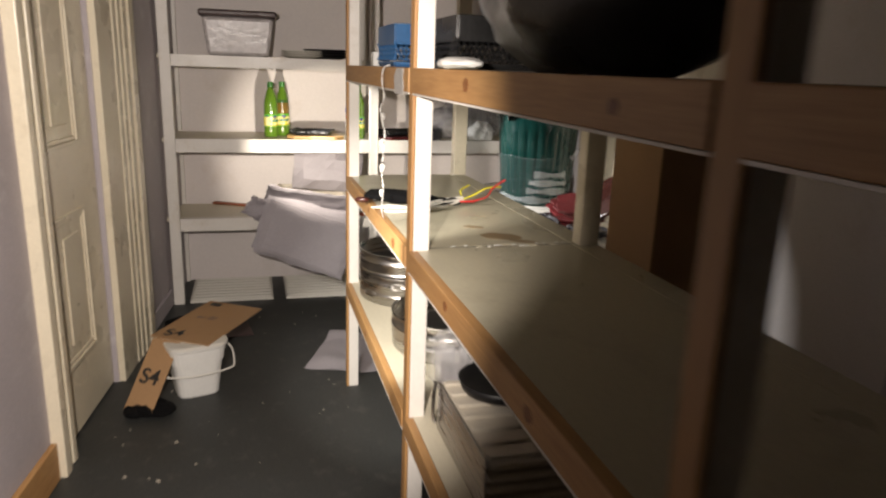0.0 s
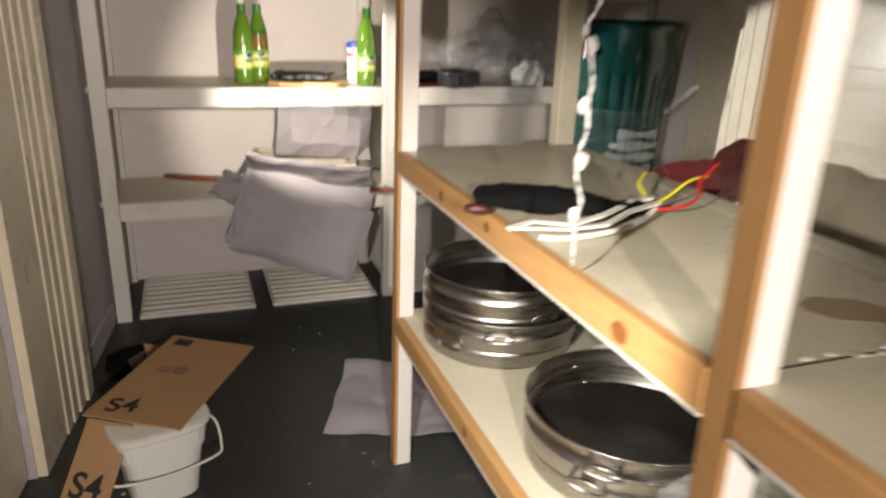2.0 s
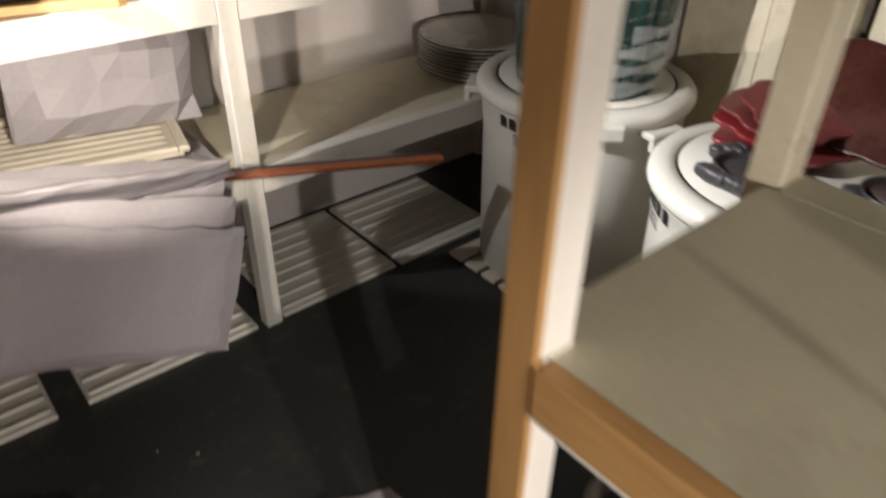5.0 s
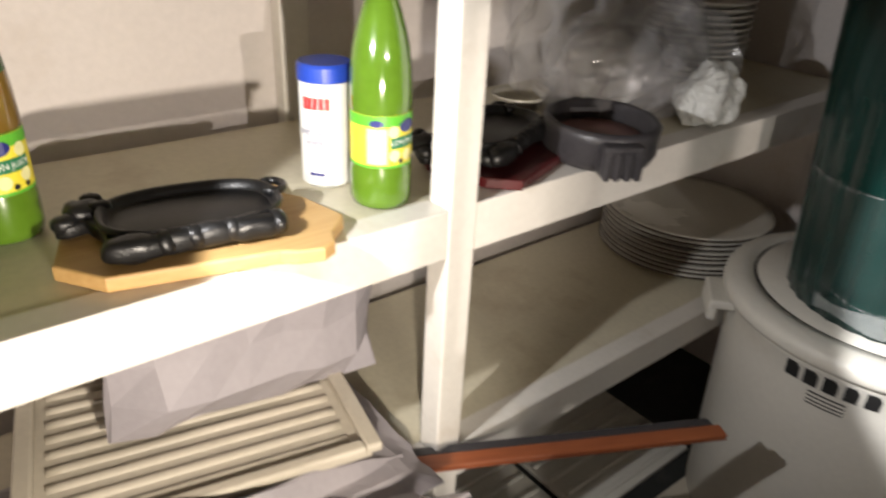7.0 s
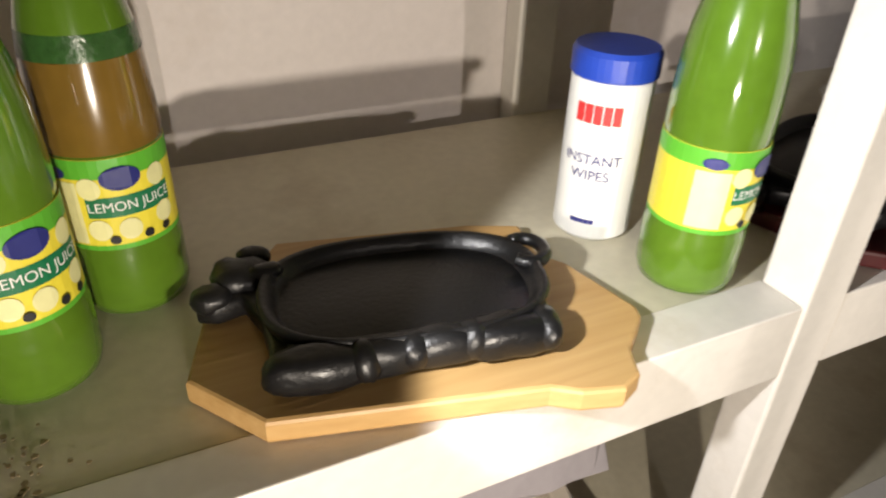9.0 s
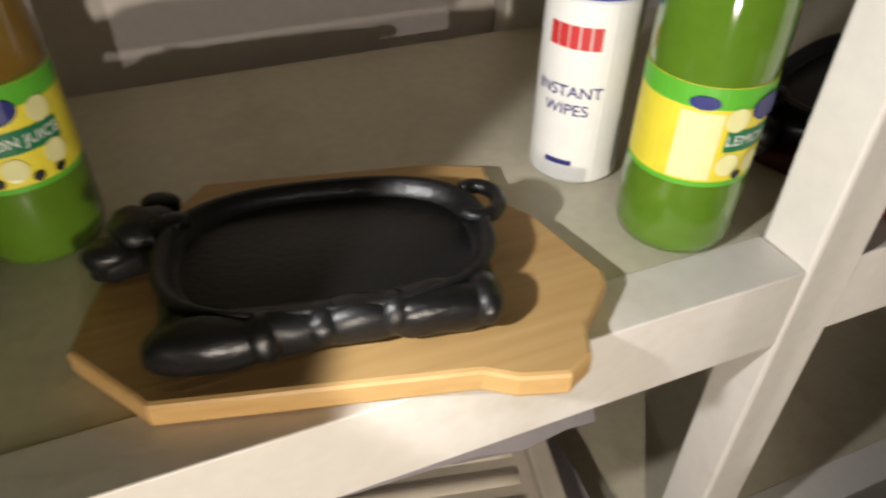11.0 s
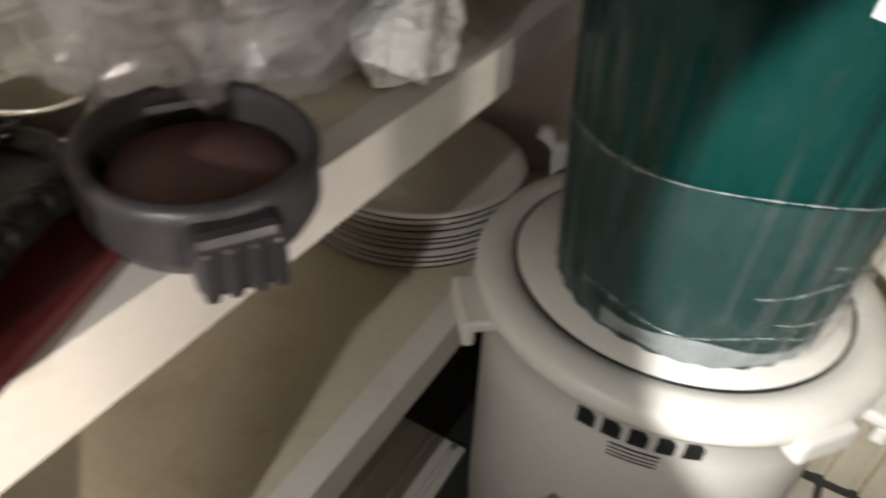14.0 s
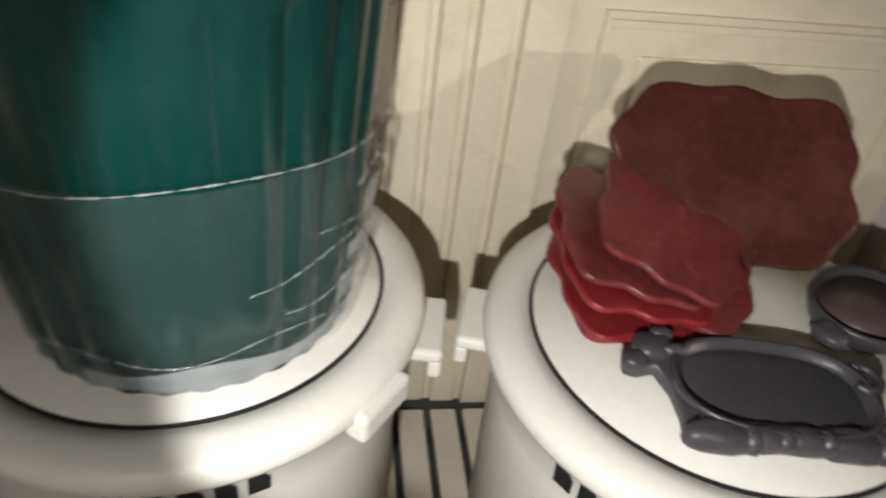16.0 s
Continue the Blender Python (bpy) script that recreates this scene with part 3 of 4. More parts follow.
def cow_plate(name, at, turn, mat, label, parent_group="cow-shaped sizzle plates", size=1.0):
    c = thing(name, at, label, "sizzle plate", parent_group, turn)
    def sc(bm):
        return turned(bm, Matrix.Scale(size, 4))
    # dished oval tray with raised rim
    prof = [(0.70, 0.004), (0.86, 0.006), (0.97, 0.022), (1.0, 0.030), (0.985, 0.034), (0.94, 0.033), (0.90, 0.026), (0.84, 0.020), (0.4, 0.018), (0.02, 0.018)]
    bm = lathe([(r, z) for r, z in prof], 56)
    for v in bm.verts:
        t = math.atan2(v.co.y, v.co.x)
        rr = (abs(math.cos(t)) ** 2.6 + abs(math.sin(t)) ** 2.6) ** (-1 / 2.6)
        v.co.x *= 0.108 * rr
        v.co.y *= 0.066 * rr
    part("dish", sc(bm), mat, c, smooth=True)
    # flat cast body under the dish, with neck and muzzle in one piece
    bm = slab([(-0.104, -0.062), (-0.085, -0.070), (0.084, -0.064), (0.100, -0.046), (0.106, 0.02), (0.098, 0.05), (0.05, 0.066), (-0.06, 0.066), (-0.090, 0.056), (-0.114, 0.066), (-0.130, 0.052), (-0.152, 0.028), (-0.151, 0.017), (-0.137, 0.013), (-0.118, 0.020), (-0.106, -0.008), (-0.102, -0.040)], 0.002, 0.022, 0.005)
    part("body", sc(bm), mat, c, "flat animal-shaped casting", smooth=True)
    bm = lump(-0.118, 0.044, 0.023, 0.023, 0.019, 0.013, 0.003, 60, 1.3, 2.4, 12)
    bm = lump(-0.140, 0.024, 0.020, 0.015, 0.012, 0.010, 0.002, 80, 2.1, 2.2, 12, bm)
    part("head", sc(bm), mat, c, "cast head of the animal", smooth=True)
    for x, y, k in ((-0.108, 0.060, 1), (-0.100, 0.036, 2)):
        part("ear", sc(lump(x, y, 0.030, 0.013, 0.008, 0.008, 0.002, 70, k, 2.2, 12)), mat, c, smooth=True)
    # legs folded along one long side: thick rounded logs with knuckles, close under the dish
    for x, L, w in ((-0.070, 0.036, 0.0135), (-0.026, 0.022, 0.0105), (0.014, 0.024, 0.0115), (0.062, 0.034, 0.0150)):
        part("leg", sc(lump(x, -0.062 + 0.06 * x, 0.018, L * 1.05, w, 0.0145, 0.003, 45, x * 50 + 4, 3.0, 14)), mat, c, smooth=True)
        part("knuckle", sc(lump(x + L * 0.8, -0.062 + 0.06 * x, 0.020, 0.011, w * 1.12, 0.014, 0.002, 60, x * 31 + 2, 2.2, 12)), mat, c, smooth=True)
    part("leg_bar", sc(tube([(-0.09, -0.054, 0.017), (-0.04, -0.056, 0.017), (0.03, -0.055, 0.017), (0.09, -0.048, 0.017)], 0.012, 10)), mat, c, smooth=True)
    # loop handle at the tail end
    ring = [(0.104 + 0.015 * math.cos(radians(a)), 0.026 + 0.018 * math.sin(radians(a)), 0.030) for a in range(-140, 150, 29)]
    part("loop_handle", sc(tube(ring, 0.0055, 8)), mat, c, smooth=True)
    return c


AZ = 0.9265
b = thing("serving_board", (0.290, 4.120, AZ), "pale shaped wooden board under the black cow plate", "board")
OUTLINE = [(-0.151, -0.012), (-0.116, -0.063), (0.046, -0.103), (0.062, -0.114), (0.088, -0.122), (0.105, -0.114), (0.115, -0.092), (0.143, -0.068), (0.147, -0.058), (0.133, 0.009), (0.120, 0.030), (0.128, 0.073), (0.090, 0.090), (-0.063, 0.122), (-0.130, 0.050)]
part("plank", slab([(1.05 * x - 0.003, 1.05 * y - 0.002) for x, y in OUTLINE], 0.0, 0.018, 0.003), BOARD, b)
cow_plate("sizzle_plate", (0.280, 4.113, AZ + 0.0185), -11, IRON, "black cast iron cow-shaped sizzle plate on a wooden board", size=0.93)

# red board with a black plate, beyond the middle post
b = thing("serving_board", (0.775, 4.145, AZ), "dark red stained wooden board on the shelf", "board", "", 20)
part("plank", slab(animal_board(0.13, 0.10), 0.0, 0.016, 0.003), DEEPRED, b)
cow_plate("sizzle_plate", (0.770, 4.160, AZ + 0.017), 20, IRON, "black cast iron sizzle plate on a red board", size=1.0)

# round dish in a dark wooden holder, overhanging the shelf edge
d = thing("round_platter", (0.920, 4.060, AZ), "round cast iron dish in a dull brown wooden holder", "platter", "", 58)
bm = lathe([(0.070, 0.0), (0.088, 0.005), (0.096, 0.020), (0.096, 0.048), (0.098, 0.060), (0.092, 0.066), (0.085, 0.063), (0.081, 0.032), (0.02, 0.031)], 48, lambda a, k: 1 + 0.06 * math.cos(2 * a))
part("dish", bm, GREYIRON, d, smooth=True)
bm = lathe([(0.072, 0.0315), (0.0755, 0.035), (0.069, 0.039), (0.02, 0.040)], 48, lambda a, k: 1 + 0.06 * math.cos(2 * a))
part("inset", bm, PUCE, d, "reddish brown wooden inset", smooth=True)
for sx in (1, -1):
    lug = part("lug", box(sx * 0.101 - 0.020, sx * 0.101 + 0.016, -0.032, 0.032, 0.004, 0.056, 0.008), GREYIRON, d)
    for k in range(4):
        part("ridge", box(sx * 0.118 - 0.005, sx * 0.118 + 0.006, -0.030 + k * 0.016, -0.019 + k * 0.016, 0.002, 0.046, 0.004), GREYIRON, lug)

# ---------------------------------------------------------------- bottles
def juice_bottle(at, turn, top_mat, label):
    b = thing("juice_bottle", at, label, "bottle", "lemon juice bottles", turn)
    body = [(0.030, 0.0), (0.0375, 0.003), (0.0400, 0.012), (0.0400, 0.050), (0.0385, 0.056), (0.0385, 0.128), (0.0392, 0.134), (0.0390, 0.152)]
    if top_mat == JUICE:
        shoulder = [(0.0385, 0.166), (0.0374, 0.184), (0.0346, 0.205), (0.0300, 0.225), (0.0240, 0.246), (0.0180, 0.263), (0.0144, 0.275)]
        part("body", lathe(body + shoulder, 40), JUICE, b, smooth=True)
    else:
        part("body", lathe(body[:-2], 40), JUICE, b, smooth=True)
        part("upper_body", lathe([(0.0386, 0.1281), (0.0392, 0.134), (0.0390, 0.152), (0.0384, 0.168), (0.0368, 0.188)], 40, close=False), top_mat, b, "amber above the juice", smooth=True)
        part("froth", lathe([(0.0368, 0.1881), (0.0359, 0.196), (0.0347, 0.204)], 40, lambda a, k: 1 + 0.012 * math.sin(a * 7), close=False), FROTH, b, "dark green froth line", smooth=True)
        part("neck", lathe([(0.0347, 0.2041), (0.0312, 0.220), (0.0240, 0.246), (0.0180, 0.263), (0.0144, 0.275)], 40, close=False), JUICE, b, smooth=True)
    cap = part("cap", lathe([(0.0162, 0.2752), (0.0166, 0.277), (0.0166, 0.300), (0.0155, 0.304), (0.003, 0.304)], 36, lambda a, k: 1 + 0.012 * math.cos(a * 18)), DARKGREEN, b)
    lab = part("label", lathe([(0.0389, 0.0585), (0.0393, 0.0588), (0.0393, 0.1262), (0.0389, 0.1265)], 40, close=False), YELLOW, b, "yellow and green printed label")
    part("label_edge", lathe([(0.03945, 0.1125), (0.03945, 0.1262)], 40, close=False), LABELGREEN, lab)
    part("label_edge", lathe([(0.03945, 0.0588), (0.03945, 0.0625)], 40, close=False), LABELGREEN, lab)
    def curved(a0, a1, z0, z1, r):
        own = bmesh.new()
        n = 8
        rows = [[own.verts.new((r * math.sin(radians(a0 + (a1 - a0) * i / n)), -r * math.cos(radians(a0 + (a1 - a0) * i / n)), z)) for z in (z0, z1)] for i in range(n + 1)]
        for p, q in zip(rows, rows[1:]):
            own.faces.new((p[0], q[0], q[1], p[1]))
        return own
    def oval(mid, half, z, h, r):
        own = bmesh.new()
        own.faces.new([own.verts.new((r * math.sin(radians(mid + half * math.cos(u * math.pi / 9))), -r * math.cos(radians(mid + half * math.cos(u * math.pi / 9))), z + h * math.sin(u * math.pi / 9))) for u in range(18)])
        return own
    part("label_band", curved(-28, 58, 0.084, 0.099, 0.03965), BANDGREEN, lab)
    part("label_panel", curved(-72, -34, 0.064, 0.110, 0.03965), PALEYELLOW, lab)
    for a, zz in ((-20, 0.075), (8, 0.074), (46, 0.078), (-22, 0.106), (44, 0.107)):
        part("label_fruit", oval(a, 11, zz, 0.008, 0.0402), PALEYELLOW, lab, "pale printed lemon")
    part("label_oval", oval(8, 19, 0.112, 0.0085, 0.0406), NAVY, lab)
    part("label_oval", oval(-54, 13, 0.1165, 0.0045, 0.0404), NAVY, lab)
    for a in (-12, 20, 40):
        part("label_mark", oval(a + 4, 5, 0.0672, 0.0032, 0.0408), BLACKINK, lab)
    # the word on the band, bent round the bottle
    cu = bpy.data.curves.new("word", "FONT")
    cu.body, cu.size, cu.align_x, cu.align_y = "LEMON JUICE", 0.0098, "CENTER", "CENTER"
    tmp = bpy.data.objects.new("word", cu)
    me = bpy.data.meshes.new_from_object(tmp)
    bpy.data.objects.remove(tmp)
    own = bmesh.new()
    own.from_mesh(me)
    bpy.data.meshes.remove(me)
    for v in own.verts:
        a = v.co.x / 0.0399 + radians(15)
        v.co = Vector((0.0399 * math.sin(a), -0.0399 * math.cos(a), 0.0915 + v.co.y))
    part("label_word", own, PAPERWHITE, lab, "white lettering LEMON JUICE")
    return b


juice_bottle((0.045, 4.178, AZ), 22, JUICE, "full lime-green lemon juice bottle with yellow label")
juice_bottle((0.112, 4.250, AZ), 0, AMBER, "part-empty green juice bottle, amber above the juice")
juice_bottle((0.527, 4.100, AZ), 12, JUICE, "lime-green lemon juice bottle beside the wipes tub")

# wipes tub with blue lid
w = thing("wipes_tub", (0.503, 4.198, AZ), "white wipes tub with blue lid and faint print", "tub", "", -52)
part("body", lathe([(0.031, 0.0), (0.0348, 0.004), (0.0348, 0.142), (0.033, 0.144), (0.01, 0.144)], 40), PAPERWHITE, w, smooth=False)
part("lid", lathe([(0.0353, 0.1445), (0.0366, 0.146), (0.0366, 0.164), (0.034, 0.168), (0.02, 0.168)], 40), BLUE, w)


def wrap_text(word, size, z, r, mid, parent, mat, label):
    cu = bpy.data.curves.new("word", "FONT")
    cu.body, cu.size, cu.align_x, cu.align_y = word, size, "CENTER", "CENTER"
    tmp = bpy.data.objects.new("word", cu)
    me = bpy.data.meshes.new_from_object(tmp)
    bpy.data.objects.remove(tmp)
    own = bmesh.new()
    own.from_mesh(me)
    bpy.data.meshes.remove(me)
    for v in own.verts:
        a = v.co.x / r + radians(mid)
        v.co = Vector((r * math.sin(a), -r * math.cos(a), z + v.co.y))
    part("print", own, mat, parent, label)


wrap_text("INSTANT", 0.0125, 0.078, 0.0358, 0, w, NAVY, "blue word INSTANT")
wrap_text("WIPES", 0.0125, 0.064, 0.0358, 0, w, NAVY, "blue word WIPES")
bm = bmesh.new()
for k in range(5):
    a = radians(-26 + k * 13)
    join(bm, turned(box(-0.0034, 0.0034, -0.0004, 0.0004, -0.008, 0.008, 0), pose(0.0351 * math.sin(a), -0.0351 * math.cos(a), 0.118, 0, 0, math.degrees(a))))
part("print", bm, REDINK, w, "red printed blocks")
bm = bmesh.new()
for k in range(5):
    a = radians(-15 + k * 7)
    join(bm, turned(box(-0.002, 0.002, -0.0004, 0.0004, -0.002, 0.002, 0), pose(0.0351 * math.sin(a), -0.0351 * math.cos(a), 0.02, 0, 0, math.degrees(a))))
part("print", bm, NAVY, w, "small blue print")

specks = bmesh.new()
rng = random.Random(8)
for k in range(70):
    x, y, r = 0.02 + 0.045 * rng.gauss(0, 0.6), 4.095 + 0.03 * rng.gauss(0, 0.7), rng.uniform(0.0008, 0.0026)
    join(specks, slab([(x + r * math.cos(u * 1.05) * rng.uniform(0.6, 1.3), y + r * math.sin(u * 1.05) * rng.uniform(0.6, 1.3)) for u in range(6)], AZ, AZ + 0.0004, 0))
tagged(part("rust_specks", specks, STAIN), "brown rust specks on the worn shelf paint", "specks", kind="stuff")

# ---------------------------------------------------------------- on the second bin
def board_outline(a, b, n=72):
    out = []
    for i in range(n):
        t = 2 * math.pi * i / n
        s = (abs(math.cos(t)) ** 4 + abs(math.sin(t)) ** 4) ** -0.25
        s *= 1 + 0.035 * math.cos(10 * t) + 0.02 * math.sin(6 * t)
        out.append((a * s * math.cos(t), b * s * math.sin(t)))
    return out


for k, lean in enumerate((0, 2, 5, 9, 13, 18)):
    tint = REDWOOD if k in (0, 1, 3) else PINKWOOD
    words = "red stained scalloped wooden board, in a fanned stack" if tint == REDWOOD else "pinkish red scalloped board, in a fanned stack"
    b = thing("red_board", (1.330 + 0.010 * math.sin(k * 2.1) + 0.005 * k, 3.088 + 0.010 * math.cos(k * 1.7) + 0.005 * k, LIDZ + 0.001 + 0.0112 * k), words, "board", "red boards on the bin")
    part("plank", slab([(x + 0.118, y + 0.085) for x, y in board_outline(0.118, 0.100)], 0.0, 0.0098, 0.003), tint, b)
    b.rotation_euler = (radians(lean), radians(-0.35 * lean), radians(-12 + 15 * math.sin(k * 2.3)))
b = thing("maroon_board", (1.480, 3.040, LIDZ + 0.040), "large maroon wooden board leaning up behind the stack", "board", "red boards on the bin")
part("plank", slab([(x + 0.115, y) for x, y in board_outline(0.120, 0.166)], 0.0, 0.018, 0.005), MAROON, b)
b.rotation_euler = (0, radians(-50), radians(-10))
c = cow_plate("sizzle_plate", (1.262, 3.075, LIDZ + 0.001), -100, GREYIRON, "dusty black cast iron cow-shaped plate on the bin lid", size=1.08)
d = thing("oval_dish", (1.402, 2.862, LIDZ + 0.001), "oval cast iron dish with a brown lining on the lid", "platter", "", -60)
bm = lathe([(0.060, 0.0), (0.074, 0.008), (0.082, 0.03), (0.080, 0.036), (0.074, 0.032), (0.066, 0.020), (0.01, 0.018)], 44, lambda a, k: 1 + 0.1 * math.cos(2 * a))
part("dish", bm, GREYIRON, d, smooth=True)
part("lining", lathe([(0.055, 0.0205), (0.064, 0.023), (0.066, 0.026), (0.01, 0.024)], 40, lambda a, k: 1 + 0.1 * math.cos(2 * a)), BROWNWOOD, d, smooth=True)
for a in (-1, 1):
    part("lug", lump(a * 0.098, 0, 0.022, 0.02, 0.022, 0.012, 0.003, 60, a + 3, 2.6, 12), GREYIRON, d, smooth=True)


# ---------------------------------------------------------------- slatted boards on the floor
def duckboard(x0, x1, y0, y1, along, label, n=8):
    b = thing("slatted_board", ((x0 + x1) / 2, (y0 + y1) / 2, 0.0), label, "duckboard", "white slatted boards on the floor")
    w, d = (x1 - x0) / 2, (y1 - y0) / 2
    if along == "x":
        for s in (-0.8, 0.0, 0.8):
            part("bearer", box(s * w - 0.015, s * w + 0.015, -d, d, 0.001, 0.010, 0), GROUT, b, "dark bearer under the slats")
        for k in range(n):
            y = -d + (k + 0.5) * 2 * d / n
            part("slat", box(-w, w, y - 0.78 * d / n, y + 0.78 * d / n, 0.0105, 0.0252, 0.004), TRAY, b)
    else:
        for s in (-0.8, 0.8):
            part("bearer", box(-w, w, s * d - 0.015, s * d + 0.015, 0.001, 0.010, 0), GROUT, b, "dark bearer under the slats")
        for k in range(n):
            x = -w + (k + 0.5) * 2 * w / n
            part("slat", box(x - 0.8 * w / n, x + 0.8 * w / n, -d, d, 0.0105, 0.0252, 0.004), TRAY, b)
    return b


for x0, x1 in ((-0.43, 0.03), (0.10, 0.56), (0.64, 1.04), (1.06, 1.46)):
    b = thing("ribbed_board", ((x0 + x1) / 2, 4.245, 0.0), "white ribbed plastic board on the floor under the shelves", "board", "ribbed floor boards")
    w = (x1 - x0) / 2
    part("plate", box(-w, w, -0.215, 0.215, 0.001, 0.016, 0.004), BINWHITE, b)
    for k in range(8):
        y = -0.19 + k * 0.054
        part("rib", tube([(-w + 0.01, y, 0.0165), (0, y, 0.017), (w - 0.01, y, 0.0165)], 0.007, 8), BINWHITE, b, smooth=True)
for y0, y1 in ((2.66, 3.06), (3.08, 3.50), (3.52, 3.98)):
    duckboard(1.21, 1.77, y0, y1, "x", "white slatted plastic board under the bins", 6)

# ---------------------------------------------------------------- under-shelf bundle
bundle = thing("paper_bundle", (0.21, 3.93, 0.44), "grey folded paper sheets spilling over the shelf edge", "paper bundle")


def sheet_slab(w, h, t, rough, seed, m, nx=26, nz=18):
    own = bmesh.new()
    grid = {}
    for side in (0, 1):
        for i in range(nx + 1):
            for k in range(nz + 1):
                u, v = i / nx * 2 - 1, k / nz * 2 - 1
                q = Vector((u * 1.5 + seed, v * 1.2, seed * 3 + side * 0.2))
                edge = min(1, 5 * (1 - max(abs(u), abs(v))) + 0.12)
                off = rough * (noise.noise(q) + 0.45 * abs(noise.noise(q * 1.9)))
                y = (t * (side - 0.5)) * edge + off
                grid[side, i, k] = own.verts.new((u * w + 0.012 * noise.noise(q * 3), y, v * h + 0.010 * noise.noise(q * 2.2 + Vector((5, 0, 0)))))
    for side in (0, 1):
        for i in range(nx):
            for k in range(nz):
                own.faces.new((grid[side, i, k], grid[side, i + 1, k], grid[side, i + 1, k + 1], grid[side, i, k + 1]))
    rim = [(i, 0) for i in range(nx)] + [(nx, k) for k in range(nz)] + [(i, nz) for i in range(nx, 0, -1)] + [(0, k) for k in range(nz, 0, -1)]
    for a, b in zip(rim, rim[1:] + rim[:1]):
        own.faces.new((grid[0, a[0], a[1]], grid[0, b[0], b[1]], grid[1, b[0], b[1]], grid[1, a[0], a[1]]))
    return turned(own, m)


for k, (w, h, x, y, zz, tilt) in enumerate(((0.255, 0.150, 0.0, -0.085, -0.045, 21), (0.262, 0.165, 0.005, -0.040, -0.015, 19), (0.255, 0.165, 0.012, 0.005, 0.015, 16), (0.245, 0.15, 0.02, 0.048, 0.04, 14))):
    part("folded_sheet", sheet_slab(w, h, 0.042, 0.012, k * 2.7 + 1, pose(x, y, zz, -9, tilt, 0)), GREYPAPER, bundle, smooth=False)
part("folded_sheet", sheet_slab(0.26, 0.17, 0.05, 0.012, 9.1, pose(0.06, 0.17, 0.105, 90, 0, 0)), GREYPAPER, bundle, smooth=False)
part("top_sheet", sheet_slab(0.24, 0.10, 0.02, 0.012, 12.3, pose(0.03, -0.02, 0.165, 52, 9, 0)), GREYPAPER, bundle)
part("torn_corner", sheet_slab(0.07, 0.06, 0.02, 0.014, 5.5, pose(-0.25, -0.02, 0.12, 20, 30, 20)), GREYPAPER, bundle)

tray = thing("ribbed_tray", (0.27, 4.20, 0.592), "beige ribbed plastic tray lying on the paper", "tray", "", -12)
bm = box(-0.215, 0.215, -0.165, 0.165, 0.0, 0.010, 0.004)
part("base", bm, TRAY, tray)
for s in (-1, 1):
    part("rim", box(s * 0.2155 - 0.012, s * 0.2155 + 0.012, -0.170, 0.170, 0.0105, 0.026, 0.004), TRAY, tray)
    part("rim", box(-0.203, 0.203, s * 0.160 - 0.010, s * 0.160 + 0.010, 0.0105, 0.026, 0.004), TRAY, tray)
for k in range(9):
    part("rib", tube([(-0.19, -0.128 + k * 0.032, 0.0055), (0, -0.128 + k * 0.032, 0.006), (0.19, -0.128 + k * 0.032, 0.0055)], 0.0095, 10), TRAY, tray, smooth=True)
bag = thing("paper_bag", (0.385, 4.235, 0.615), "crumpled grey paper bag under the shelf", "bag")
part("front", sheet_slab(0.20, 0.120, 0.09, 0.050, 3.3, pose(-0.02, -0.055, 0.120, -6, 5, 0), 7, 4), GREYPAPER, bag)
part("back", sheet_slab(0.19, 0.105, 0.06, 0.035, 7.9, pose(0.0, 0.05, 0.115, 4, 2, 0)), GREYPAPER, bag)

strip = thing("timber_batten", (0.355, 4.115, 0.4925), "long reddish timber batten lying across the shelf", "batten", "", -27.4)
part("batten", box(-0.74, 0.74, -0.014, 0.014, 0.0, 0.012, 0.002), DARKWOOD, strip)
part("edge_strip", box(-0.74, 0.73, 0.016, 0.034, 0.0, 0.010, 0.002), GREYIRON, strip, "dark strip along the batten")

# ---------------------------------------------------------------- crockery
def plates(at, r, count, pitch, mat, label, lip=DARKRIM):
    for k in range(count):
        p = thing("dinner_plate", (at[0] + 0.002 * math.sin(k * 2.3), at[1] + 0.002 * math.cos(k * 1.9), at[2] + k * pitch), label, "plate", "stacked plates")
        rr = r * (1 + 0.004 * math.sin(k * 1.3))
        part("plate", lathe([(0.55 * rr, 0.0), (0.62 * rr, 0.0005), (0.9 * rr, pitch * 0.9), (rr, pitch * 1.3), (0.995 * rr, pitch * 1.3 + 0.003), (0.88 * rr, pitch * 0.9 + 0.004), (0.6 * rr, 0.0045), (0.02, 0.0045)], 56), mat, p, smooth=True)
        if lip:
            part("rim_line", lathe([(rr * 0.994, pitch * 1.3 - 0.0016), (rr * 1.003, pitch * 1.3 - 0.0004), (rr * 1.005, pitch * 1.3 + 0.0012), (rr * 0.999, pitch * 1.3 + 0.0034)], 56, close=False), lip, p, "brown line on the rim")


plates((1.565, 4.248, 0.4905), 0.206, 9, 0.0125, CROCK, "off-white china plate with a brown rim, stacked")
plates((1.52, 4.30, AZ - 0.0005), 0.115, 13, 0.0135, CROCK, "plain china plate in a tall stack", None)
plates((0.225, 4.20, 1.3605), 0.115, 3, 0.012, CROCK, "small white plate on the top shelf", None)
plates((0.37, 4.325, 1.3605), 0.13, 3, 0.016, IRON, "dark oval plate on the top shelf", None)

